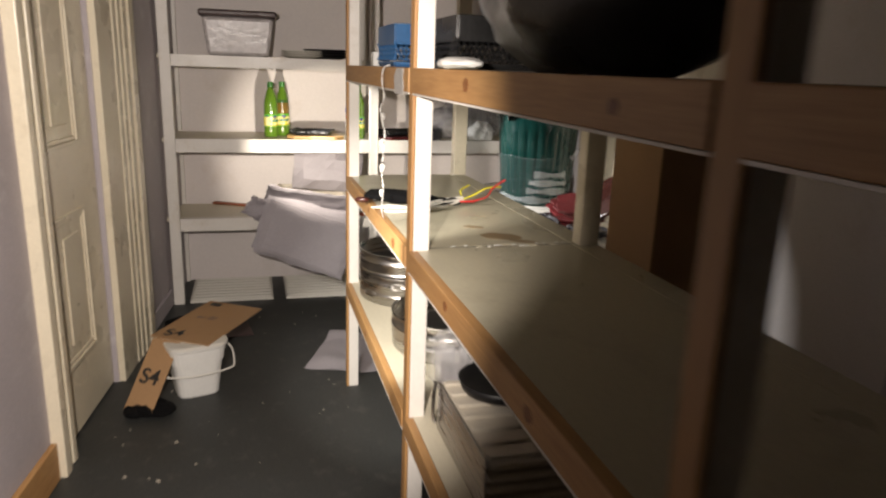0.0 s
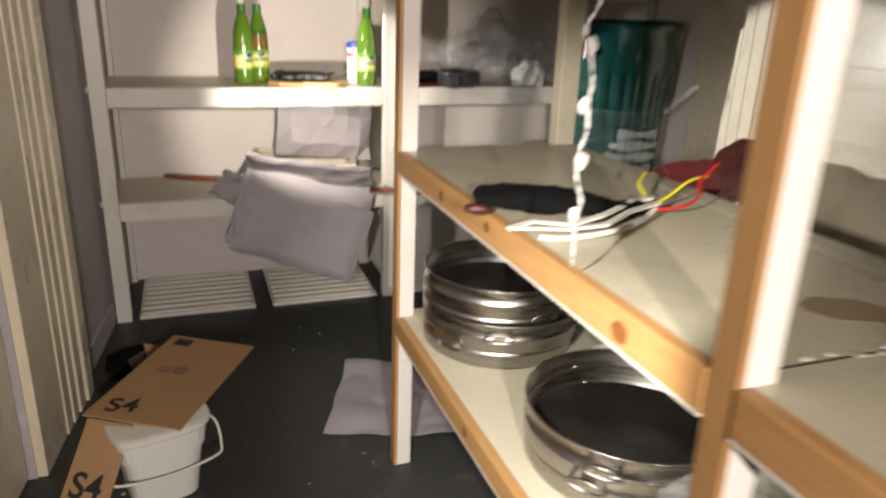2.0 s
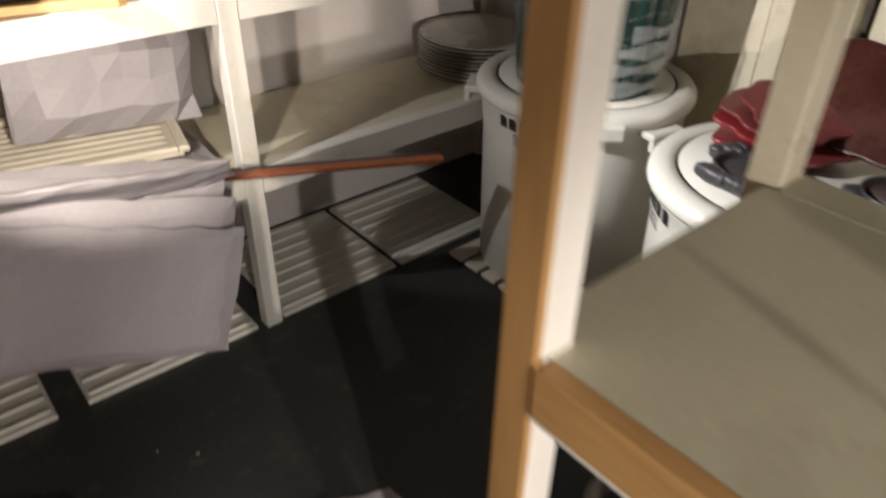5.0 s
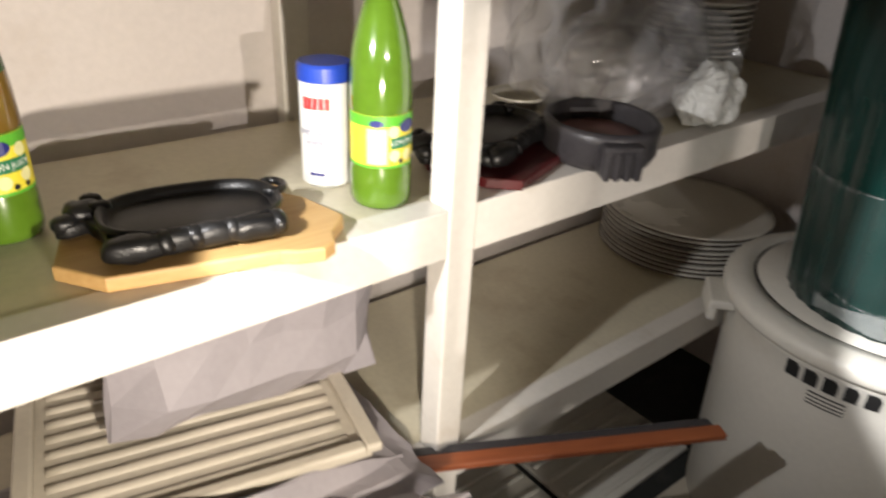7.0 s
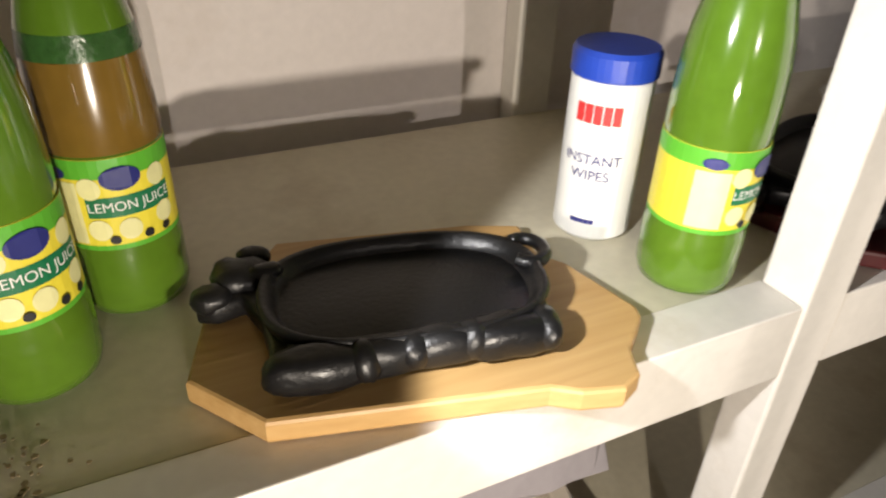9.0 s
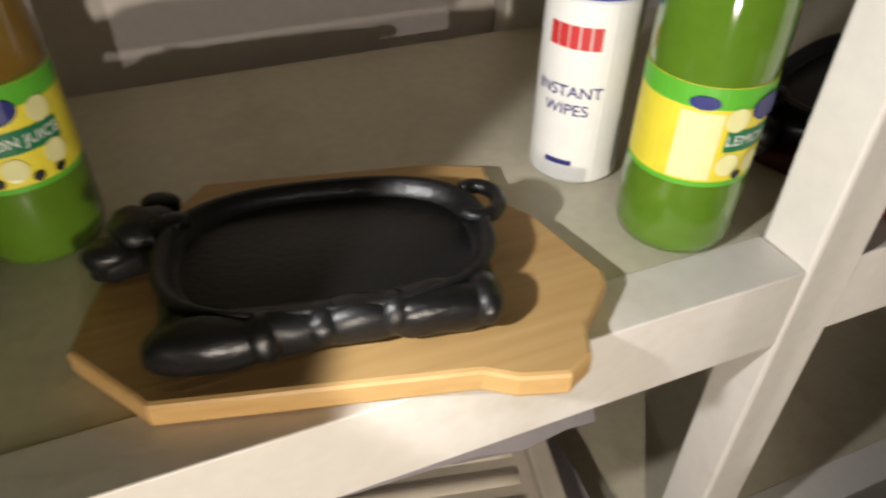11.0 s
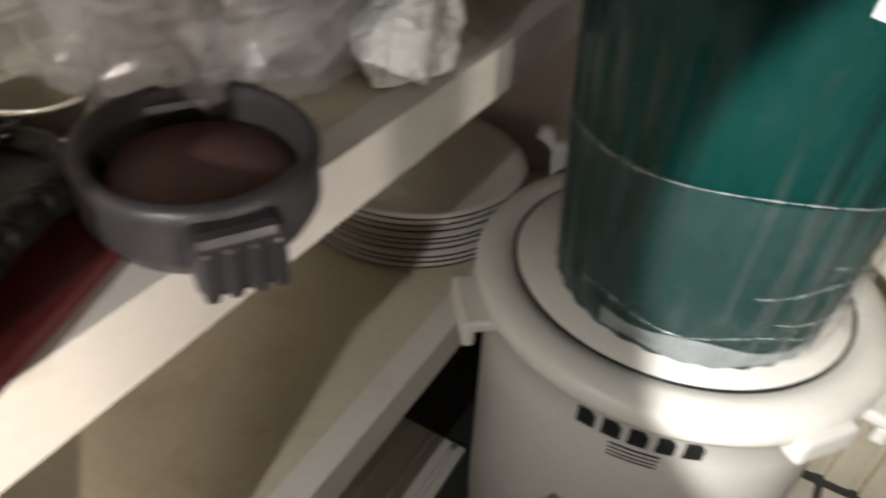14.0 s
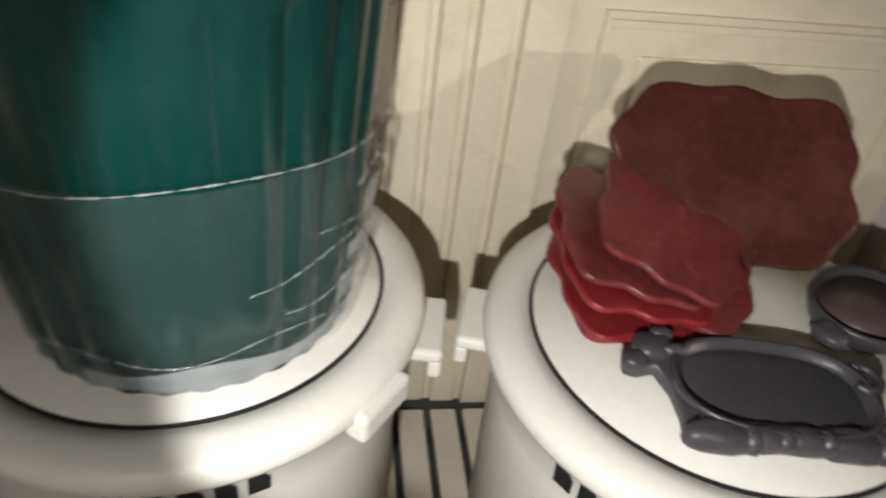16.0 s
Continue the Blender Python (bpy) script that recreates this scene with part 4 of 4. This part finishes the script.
bowl = thing("small_bowl", (0.912, 4.240, AZ), "small white china bowl on the shelf", "bowl")
part("bowl", lathe([(0.022, 0.0), (0.025, 0.002), (0.026, 0.010), (0.034, 0.030), (0.044, 0.050), (0.049, 0.058), (0.047, 0.059), (0.041, 0.050), (0.030, 0.028), (0.018, 0.013), (0.004, 0.012)], 40), CROCK, bowl, smooth=True)


def crumple(cx, cy, cz, sx, sy, sz, rough, scale, seed, floor_z=0.0015):
    """A sheet gathered into a bag: sharp ridges and flat facets, resting flat underneath."""
    own = bmesh.new()
    bmesh.ops.create_icosphere(own, subdivisions=4, radius=1)
    for v in own.verts:
        d = v.co.normalized()
        q = Vector((d.x, d.y, d.z * 0.45)) * scale + Vector((seed, -seed * 0.7, seed * 1.9))
        ridge = 1 - 2 * abs(noise.noise(q))
        fine = 1 - 2 * abs(noise.noise(q * 2.7 + Vector((3, 1, 7))))
        pull = 0.6 * noise.noise(d * 1.4 + Vector((seed, 0, 0)))
        k = 1 + rough * (ridge + 0.45 * fine) + 0.5 * pull
        p = Vector((d.x * sx * k + cx, d.y * sy * k + cy, d.z * sz * k + cz))
        v.co = Vector((p.x, p.y, max(p.z, floor_z)))
    return own


bag = thing("plastic_bag", (1.135, 4.215, AZ), "crumpled clear plastic bag on the shelf", "bag")
part("film", crumple(0, 0, 0.120, 0.175, 0.10, 0.125, 0.32, 2.0, 6.3), BAGFILM, bag)
part("film", crumple(0.05, -0.03, 0.10, 0.16, 0.085, 0.095, 0.34, 2.6, 1.3), BAGFILM, bag)
part("film", crumple(-0.09, -0.070, 0.115, 0.105, 0.055, 0.045, 0.36, 2.4, 4.1, 0.075), BAGFILM, bag, "loose flap of film")
part("contents", lump(0.04, 0.03, 0.07, 0.10, 0.07, 0.06, 0.02, 14, 2.2, 2.6, 12), CROCK, bag, "white crockery inside", smooth=True)
part("top_knot", crumple(-0.01, 0.0, 0.245, 0.055, 0.035, 0.06, 0.35, 1.9, 2.7), BAGFILM, bag)
pap = thing("crumpled_paper", (1.255, 4.072, AZ), "crumpled white paper by the plastic bag", "paper")
part("paper", crumple(0, 0, 0.042, 0.062, 0.040, 0.050, 0.30, 1.5, 3.4), PAPERWHITE, pap)

# clear tub on the top shelf
t = thing("storage_tub", (-0.115, 4.20, 1.3605), "clear plastic storage tub with a dark lid", "tub")
bm = box(-0.185, 0.185, -0.11, 0.11, 0.0, 0.20, 0.02)
for v in bm.verts:
    v.co.x *= 0.86 + 0.7 * v.co.z
    v.co.y *= 0.86 + 0.7 * v.co.z
part("body", bm, clear("frosted_plastic", (0.62, 0.58, 0.58), 0.3, 0.75), t)
part("lid", box(-0.20, 0.20, -0.125, 0.125, 0.2005, 0.235, 0.012), BROWNWOOD, t, "dark plastic lid")

# ---------------------------------------------------------------- aisle floor
bk = thing("bucket", (-0.318, 2.905, 0.0), "white plastic pail with a wire handle, cardboard on top", "bucket", "", 16)
own = bmesh.new()
rings = []
for z, s in ((0.0, 0.078), (0.004, 0.082), (0.15, 0.100), (0.152, 0.106), (0.205, 0.112), (0.21, 0.116), (0.222, 0.117)):
    ring = []
    for i in range(48):
        a = 2 * math.pi * i / 48
        q = (abs(math.cos(a)) ** 4.5 + abs(math.sin(a)) ** 4.5) ** (-1 / 4.5)
        ring.append(own.verts.new((s * q * math.cos(a), s * 0.92 * q * math.sin(a), z)))
    rings.append(ring)
for a, b in zip(rings, rings[1:]):
    for i in range(48):
        own.faces.new((a[i], a[(i + 1) % 48], b[(i + 1) % 48], b[i]))
own.faces.new(rings[0])
own.faces.new(rings[-1])
part("pail", own, PAPERWHITE, bk)
part("lid", turned(lathe([(0.116, 0.0), (0.121, 0.001), (0.121, 0.011), (0.112, 0.014), (0.02, 0.014)], 48, lambda a, k: (abs(math.cos(a)) ** 4.5 + abs(math.sin(a)) ** 4.5) ** (-1 / 4.5)), pose(0, 0, 0.2225)), BINWHITE, bk)
part("handle", tube([(-0.118, -0.01, 0.20), (-0.140, -0.045, 0.18), (-0.138, -0.085, 0.135), (-0.118, -0.104, 0.118), (0.0, -0.112, 0.108), (0.118, -0.104, 0.118), (0.138, -0.085, 0.135), (0.140, -0.045, 0.18), (0.118, -0.01, 0.20)], 0.0035, 8), BINWHITE, bk)
for s in (-1, 1):
    part("lug", box(s * 0.118 - 0.006, s * 0.118 + 0.006, -0.02, 0.012, 0.17, 0.212, 0.004), BINWHITE, bk)

cb = thing("cardboard_sheet", (-0.265, 3.05, 0.2385), "folded brown cardboard lying over the bucket, marked S4", "cardboard", "", 0)
# main sheet in its own axes: u along the long side, v across
CB = pose(0, 0, 0, 2.5, 0, 62.5)
part("sheet", turned(box(-0.225, 0.235, -0.128, 0.132, 0.0, 0.006, 0.002), CB), CARD, cb)
flap = turned(box(-0.30, 0.0, -0.06, 0.060, 0.0, 0.006, 0.002), CB @ pose(-0.228, 0.052, 0.0, 0, -48, 0))
part("flap", flap, CARD, cb, "folded flap reaching to the floor")


def flat_text(word, size, m, parent, mat, label):
    cu = bpy.data.curves.new("word", "FONT")
    cu.body, cu.size, cu.align_x, cu.align_y, cu.extrude, cu.offset = word, size, "CENTER", "CENTER", 0.0003, 0.0016
    tmp = bpy.data.objects.new("word", cu)
    me = bpy.data.meshes.new_from_object(tmp)
    bpy.data.objects.remove(tmp)
    own = bmesh.new()
    own.from_mesh(me)
    bpy.data.meshes.remove(me)
    part("writing", turned(own, m), mat, parent, label)


flat_text("S4", 0.085, CB @ pose(-0.165, 0.06, 0.0066, 0, 0, -78), cb, BLACKINK, "black marker writing S4")
flat_text("S4", 0.085, CB @ pose(-0.228, 0.052, 0.0, 0, -48, 0) @ pose(-0.16, 0.005, 0.0066, 0, 0, -90), cb, BLACKINK, "black marker writing S4")
for k in range(7):
    part("print_bar", turned(box(0.02 + 0.011 * (k % 4), 0.024 + 0.011 * (k % 4), -0.01 + 0.045 * (k // 4), 0.028 + 0.045 * (k // 4), 0.0062, 0.0066, 0), CB), BROWNWOOD, cb, "faint printed line")
part("print_patch", turned(box(0.175, 0.215, 0.055, 0.105, 0.0062, 0.0066, 0), CB), BLACKINK, cb, "dark printed patch")

# grey sheet on the floor
gs = thing("floor_sheet", (0.33, 3.15, 0.001), "grey paper sheet lying creased on the floor", "paper")
own = bmesh.new()
n = 22
quad = [Vector((-0.19, -0.13, 0)), Vector((0.25, -0.27, 0)), Vector((0.20, 0.22, 0)), Vector((-0.03, 0.31, 0))]
grid = []
for i in range(n + 1):
    row = []
    for k in range(n + 1):
        u, v = i / n, k / n
        p = quad[0] * (1 - u) * (1 - v) + quad[1] * u * (1 - v) + quad[2] * u * v + quad[3] * (1 - u) * v
        q = p * 7
        p = p + Vector((0.018 * noise.noise(q + Vector((9, 0, 0))), 0.018 * noise.noise(q), 0.004 + 0.022 * abs(noise.noise(q * 0.8))))
        row.append(own.verts.new(p))
    grid.append(row)
for i in range(n):
    for k in range(n):
        own.faces.new((grid[i][k], grid[i + 1][k], grid[i + 1][k + 1], grid[i][k + 1]))
sh = part("sheet", own, GREYPAPER, gs)
so = sh.modifiers.new("thick", "SOLIDIFY")
so.thickness = 0.002

cs = thing("cardboard_scrap", (-0.27, 3.52, 0.0), "dark damp cardboard scrap propped on the floor", "cardboard", "", 28)
part("scrap", turned(slab([(-0.17, -0.10), (0.15, -0.12), (0.19, 0.05), (0.02, 0.15), (-0.15, 0.08)], 0.0, 0.006, 0.002), pose(0, 0, 0.045, 14, 6, 0)), BROWNWOOD, cs)
part("fold", turned(slab([(-0.10, -0.05), (0.12, -0.06), (0.02, 0.09)], 0.0, 0.006, 0.002), pose(-0.06, 0.02, 0.06, 40, -10, 30)), CARD, cs)
# dark rubbish by the door foot and under the shelves
rb = thing("dark_rag", (-0.36, 3.62, 0.0), "crumpled dark rag on the floor by the shelves", "rag")
part("rag", lump(0, 0, 0.03, 0.15, 0.10, 0.028, 0.03, 9, 7.1, 2.4), BLACKCLOTH, rb)
rb = thing("dark_rag", (-0.47, 2.72, 0.0), "dirty dark scrap on the floor beside the pail", "rag")
part("rag", lump(0, 0, 0.02, 0.09, 0.07, 0.018, 0.02, 14, 4.4, 2.4), BLACKCLOTH, rb)
random.seed(4)
sc = bmesh.new()
for k in range(34):
    y = random.uniform(2.2, 3.9)
    x = random.uniform(left_x(y) + 0.06, 0.28)
    s = random.uniform(0.0015, 0.004) * (1.6 if x < -0.3 else 1)
    join(sc, turned(box(-s, s, -s * 0.7, s * 0.7, 0.0, s * 0.35, 0), pose(x, y, 0.0005, 0, 0, random.uniform(0, 180))))
tagged(part("floor_crumbs", sc, TRAY), "pale crumbs and scraps scattered on the floor", "crumbs", kind="stuff")

# ---------------------------------------------------------------- on the open unit
def cake_pan(at, r, h, label, turn=0.0):
    p = thing("round_pan", at, label, "pan", "steel round pans", turn)
    part("wall", lathe([(r * 0.97, 0.001), (r * 0.985, 0.0), (r, 0.006), (r, h * 0.45), (r * 1.008, h * 0.47), (r * 1.008, h * 0.52), (r, h * 0.54), (r, h - 0.004), (r * 1.012, h - 0.002), (r * 1.012, h), (r * 0.99, h), (r * 0.985, 0.004), (r * 0.97, 0.002)], 72, close=False), STEEL, p, smooth=True)
    part("base", lathe([(r * 0.983, 0.0022), (r * 0.983, 0.0042), (0.01, 0.0048)], 72), STEELDARK, p, "dark steel base", smooth=True)
    for a in (200, 20):
        pts = [(r + 0.004 + 0.010 * math.sin(radians(u)) * 0.5, 0.034 * math.cos(radians(u)), h * 0.55 + 0.013 * math.sin(radians(u))) for u in range(0, 361, 30)]
        hd = part("ring_handle", turned(tube(pts, 0.0028, 6), pose(0, 0, 0, 0, 0, a)), STEEL, p, smooth=True)
        part("rivet_plate", turned(box(r + 0.0005, r + 0.005, -0.014, 0.014, h * 0.5, h * 0.5 + 0.014, 0.002), pose(0, 0, 0, 0, 0, a)), STEEL, hd)
    for a in (70, 160, 250):
        part("rivet", lump(r * 0.983 * math.cos(radians(a)), r * 0.983 * math.sin(radians(a)), h * 0.55, 0.004, 0.004, 0.004, 0, 1, 1, 2, 8), STEEL, p)
    return p


LZ = 0.4655
for k in range(4):
    cake_pan((0.517 + 0.004 * math.sin(k * 2), 2.648 + 0.004 * math.cos(k * 3), LZ + k * 0.042), 0.186 + 0.002 * (k % 2), 0.068, "worn round steel pan in a nested stack", 10 + 35 * k)
for k in range(2):
    cake_pan((0.552, 2.118 + 0.003 * k, LZ + k * 0.036), 0.194 + 0.002 * k, 0.078, "wide round steel pan, dull inside", 15 + 8 * k)
bl = thing("small_bowl", (0.68, 2.37, LZ), "white bowl behind the pans on the low shelf", "bowl")
part("bowl", lathe([(0.03, 0.0), (0.035, 0.002), (0.055, 0.045), (0.058, 0.06), (0.054, 0.06), (0.045, 0.03), (0.005, 0.008)], 36), CROCK, bl, smooth=True)
dj = thing("dark_jug", (0.66, 2.80, LZ), "dark pot standing behind the pans", "pot")
part("pot", lathe([(0.05, 0.0), (0.055, 0.004), (0.06, 0.24), (0.054, 0.25), (0.05, 0.245), (0.01, 0.24)], 36), BLACKPOLY, dj, smooth=True)

MZ = 0.9085
bb = thing("black_pouch", (0.405, 2.262, MZ), "limp black cloth pouch with a red tip", "pouch", "", -22)
part("pouch", lump(0, 0, 0.018, 0.122, 0.055, 0.015, 0.013, 13, 5.2, 3.0), BLACKCLOTH, bb, smooth=True)
part("strap_end", lump(0.15, -0.01, 0.012, 0.045, 0.022, 0.010, 0.006, 20, 1.2, 2.6, 12), BLACKCLOTH, bb, smooth=True)
part("red_tip", lump(-0.115, -0.062, 0.012, 0.022, 0.013, 0.008, 0.004, 24, 3.2, 2.6, 12), MAROON, bb, "dull red tip", smooth=True)
cbn = thing("cable_bundle", (0.40, 2.10, MZ), "cut white cables with yellow and red wire ends", "cable")
for k, pts in enumerate((((-0.11, 0.05, 0.004), (-0.06, 0.065, 0.008), (0.0, 0.04, 0.006), (0.07, 0.06, 0.012), (0.15, 0.10, 0.02), (0.20, 0.115, 0.02)), ((-0.11, 0.05, 0.005), (-0.07, 0.035, 0.006), (-0.02, 0.02, 0.006), (0.05, 0.02, 0.008), (0.12, 0.06, 0.015), (0.19, 0.08, 0.02)), ((-0.08, 0.0, 0.005), (-0.05, -0.015, 0.005), (0.02, -0.01, 0.006), (0.10, 0.015, 0.008), (0.17, 0.06, 0.018)))):
    part("cable", ribbon(pts, 0.006, 0.004) if k < 2 else tube(pts, 0.0045, 8), CABLEW, cbn, "flat white cable", smooth=False)
part("wire", tube([(0.18, 0.08, 0.018), (0.23, 0.10, 0.03), (0.28, 0.115, 0.05), (0.34, 0.14, 0.05)], 0.0028, 6), CABLEY, cbn, "yellow wire end")
part("wire", tube([(0.18, 0.09, 0.018), (0.20, 0.13, 0.02), (0.21, 0.17, 0.035), (0.25, 0.21, 0.045)], 0.0032, 6), CABLEY, cbn, "yellow wire end")
part("wire", tube([(0.17, 0.06, 0.018), (0.22, 0.055, 0.02), (0.27, 0.075, 0.03), (0.30, 0.11, 0.05), (0.35, 0.13, 0.075)], 0.0028, 6), CABLER, cbn, "red wire end")

tw = thing("plastic_twine", (0.290, 1.945, 1.335), "knotted white plastic twine hanging from the shelf", "twine")
rnd = random.Random(3)
part("twine", tube([(0.012, 0, 0.004), (-0.002, 0, 0.0)] + [(-0.006 + 0.006 * rnd.uniform(-1, 1), 0.010 * rnd.uniform(-1, 1), -0.02 - 0.03 * k) for k in range(14)], 0.0019, 7, bumps=0.45), STRING, tw)
for k in range(4):
    part("knot", lump(-0.006, 0.004 * math.sin(k * 2), -0.13 - 0.07 * k, 0.006, 0.007, 0.011, 0.003, 90, k + 1, 2.2, 10), STRING, tw)
tp = thing("white_tape", (IX - 0.0125, 1.79, 1.302), "torn white tape stuck on the pine fascia", "tape")
part("tape", turned(slab([(-0.055, -0.031), (0.050, -0.031), (0.058, -0.01), (0.046, 0.01), (0.055, 0.031), (-0.03, 0.031), (-0.06, 0.012)], 0, 0.0012, 0), pose(0, 0, 0, 90, 0, -90)), STRING, tp)

# clear bag of glasses and ribbed racks on the low shelf
gb = thing("bagged_glasses", (0.50, 1.76, LZ), "drinking glasses wrapped in a clear plastic bag", "glasses")
for i in range(2):
    for k in range(3):
        part("glass", lathe([(0.024, 0.002), (0.026, 0.002), (0.032, 0.10), (0.030, 0.10), (0.024, 0.006)], 24, bm=None), BAGFILM, gb, smooth=True).location = (-0.05 + 0.075 * i, -0.075 + 0.075 * k, 0.003)
part("bag", lump(0, 0, 0.085, 0.105, 0.135, 0.075, 0.03, 12, 4.7, 2.8), BAGFILM, gb)
pn = thing("black_pan", (0.50, 1.50, LZ + 0.1305), "shallow black pan resting on the ribbed racks", "pan")
part("pan", lathe([(0.085, 0.0), (0.095, 0.004), (0.105, 0.03), (0.102, 0.03), (0.09, 0.007), (0.01, 0.006)], 48), IRON, pn, smooth=True)
rk = thing("ribbed_rack", (0.52, 1.40, LZ), "stack of pale ribbed metal racks on the low shelf", "rack")
for k in range(5):
    part("rack", box(-0.15, 0.17, -0.20, 0.18, 0.001 + k * 0.026, 0.017 + k * 0.026, 0.005), TRAY, rk)
    part("rack_lip", box(-0.157, -0.1505, -0.195, 0.175, 0.0005 + k * 0.026, 0.023 + k * 0.026, 0.002), STEEL, rk)
for k in range(7):
    part("rib", box(-0.145, 0.165, -0.186 + k * 0.056, -0.166 + k * 0.056, 0.1215, 0.129, 0.003), TRAY, rk)
part("clip", tube([(-0.163, 0.17, 0.13), (-0.168, 0.172, 0.09), (-0.168, 0.172, 0.04), (-0.163, 0.17, 0.02)], 0.005, 8), STEEL, rk)

# upper board: bags and crates
UZ = 1.3355
for at, sz, seed in (((0.53, 1.22, UZ), (0.17, 0.36, 0.21), 2.1), ((0.55, -0.02, UZ), (0.17, 0.40, 0.24), 5.6)):
    g = thing("black_sack", at, "bulging black plastic sack on the upper board", "sack")
    part("sack", lump(0, 0, sz[2] * 0.98, sz[0], sz[1], sz[2], 0.03, 7, seed, 2.5), BLACKPOLY, g, smooth=True)
    part("neck", tube([(0, 0, sz[2] * 1.9), (0.01, 0.02, sz[2] * 1.9 + 0.05), (0.04, 0.03, sz[2] * 1.9 + 0.09)], 0.03, 9, bumps=0.4), BLACKPOLY, g)


def crate(at, sx, sy, h, mat, label):
    c = thing("plastic_crate", at, label, "crate")
    part("floor", box(-sx, sx, -sy, sy, 0.0005, 0.005, 0.001), mat, c)
    for z0, z1 in ((0.0055, 0.016), (h * 0.52, h)):
        for s in (-1, 1):
            part("band", box(-sx, sx, s * sy - 0.004, s * sy + 0.004, z0, z1, 0.001), mat, c)
            part("band", box(s * sx - 0.004, s * sx + 0.004, -sy + 0.005, sy - 0.005, z0, z1, 0.001), mat, c)
    for s in (-1, 1):
        bm = bmesh.new()
        n = int(2 * sx / 0.016)
        for k in range(n):
            x = -sx + (k + 0.5) * 2 * sx / n
            for lean in (28, -28):
                join(bm, turned(box(-0.002, 0.002, -0.002, 0.002, -h * 0.24, h * 0.24, 0), pose(x, s * sy, 0.018 + h * 0.23, 0, lean, 0)))
        part("lattice", bm, mat, c)
        bm = bmesh.new()
        n = int(2 * sy / 0.016)
        for k in range(n):
            y = -sy + (k + 0.5) * 2 * sy / n
            for lean in (28, -28):
                join(bm, turned(box(-0.002, 0.002, -0.002, 0.002, -h * 0.24, h * 0.24, 0), pose(s * sx, y, 0.018 + h * 0.23, lean, 0, 0)))
        part("lattice", bm, mat, c)
    return c


crate((0.48, 2.42, UZ), 0.10, 0.15, 0.13, BLUEPL, "small blue plastic crate with lattice sides")
crate((0.56, 1.93, UZ), 0.12, 0.15, 0.13, BLACKPOLY, "black plastic crate with lattice sides")
wp = thing("white_scrap", (0.40, 1.62, UZ), "folded white plastic scrap on the board edge", "scrap")
part("scrap", lump(0, 0, 0.012, 0.045, 0.07, 0.010, 0.008, 20, 2.9, 2.8, 12), PAPERWHITE, wp)
wp = thing("white_carton", (0.40, 2.66, UZ), "small white carton on the upper board", "carton")
part("carton", box(-0.03, 0.03, -0.03, 0.03, 0.0, 0.05, 0.003), PAPERWHITE, wp)

# tall carton and boards behind the unit
cn = thing("tall_carton", (1.22, 2.02, 0.0), "tall brown cardboard carton standing on the floor", "carton", "", 16)
part("carton", box(-0.14, 0.14, -0.10, 0.10, 0.0, 1.16, 0.004), CARD, cn)
part("flap", turned(box(-0.14, 0.14, -0.002, 0.002, 0.0, 0.13, 0.001), pose(0, -0.105, 1.16, -24, 0, 0)), CARD, cn, "open top flap")
part("flap", turned(box(-0.002, 0.002, -0.10, 0.10, 0.0, 0.12, 0.001), pose(0.145, 0, 1.16, 0, 40, 0)), CARD, cn, "open top flap")
for k, (y, h) in enumerate(((1.06, 1.15), (1.40, 1.20))):
    pb = thing("grey_panel", (1.69, y, 0.0), "flat grey panel standing against the wall", "panel", "grey panels by the wall")
    part("panel", turned(box(-0.015, 0.015, -0.155, 0.155, 0.0, h, 0.003), pose(0, 0, 0.004, 0, 6, 0)), MAUVE, pb)
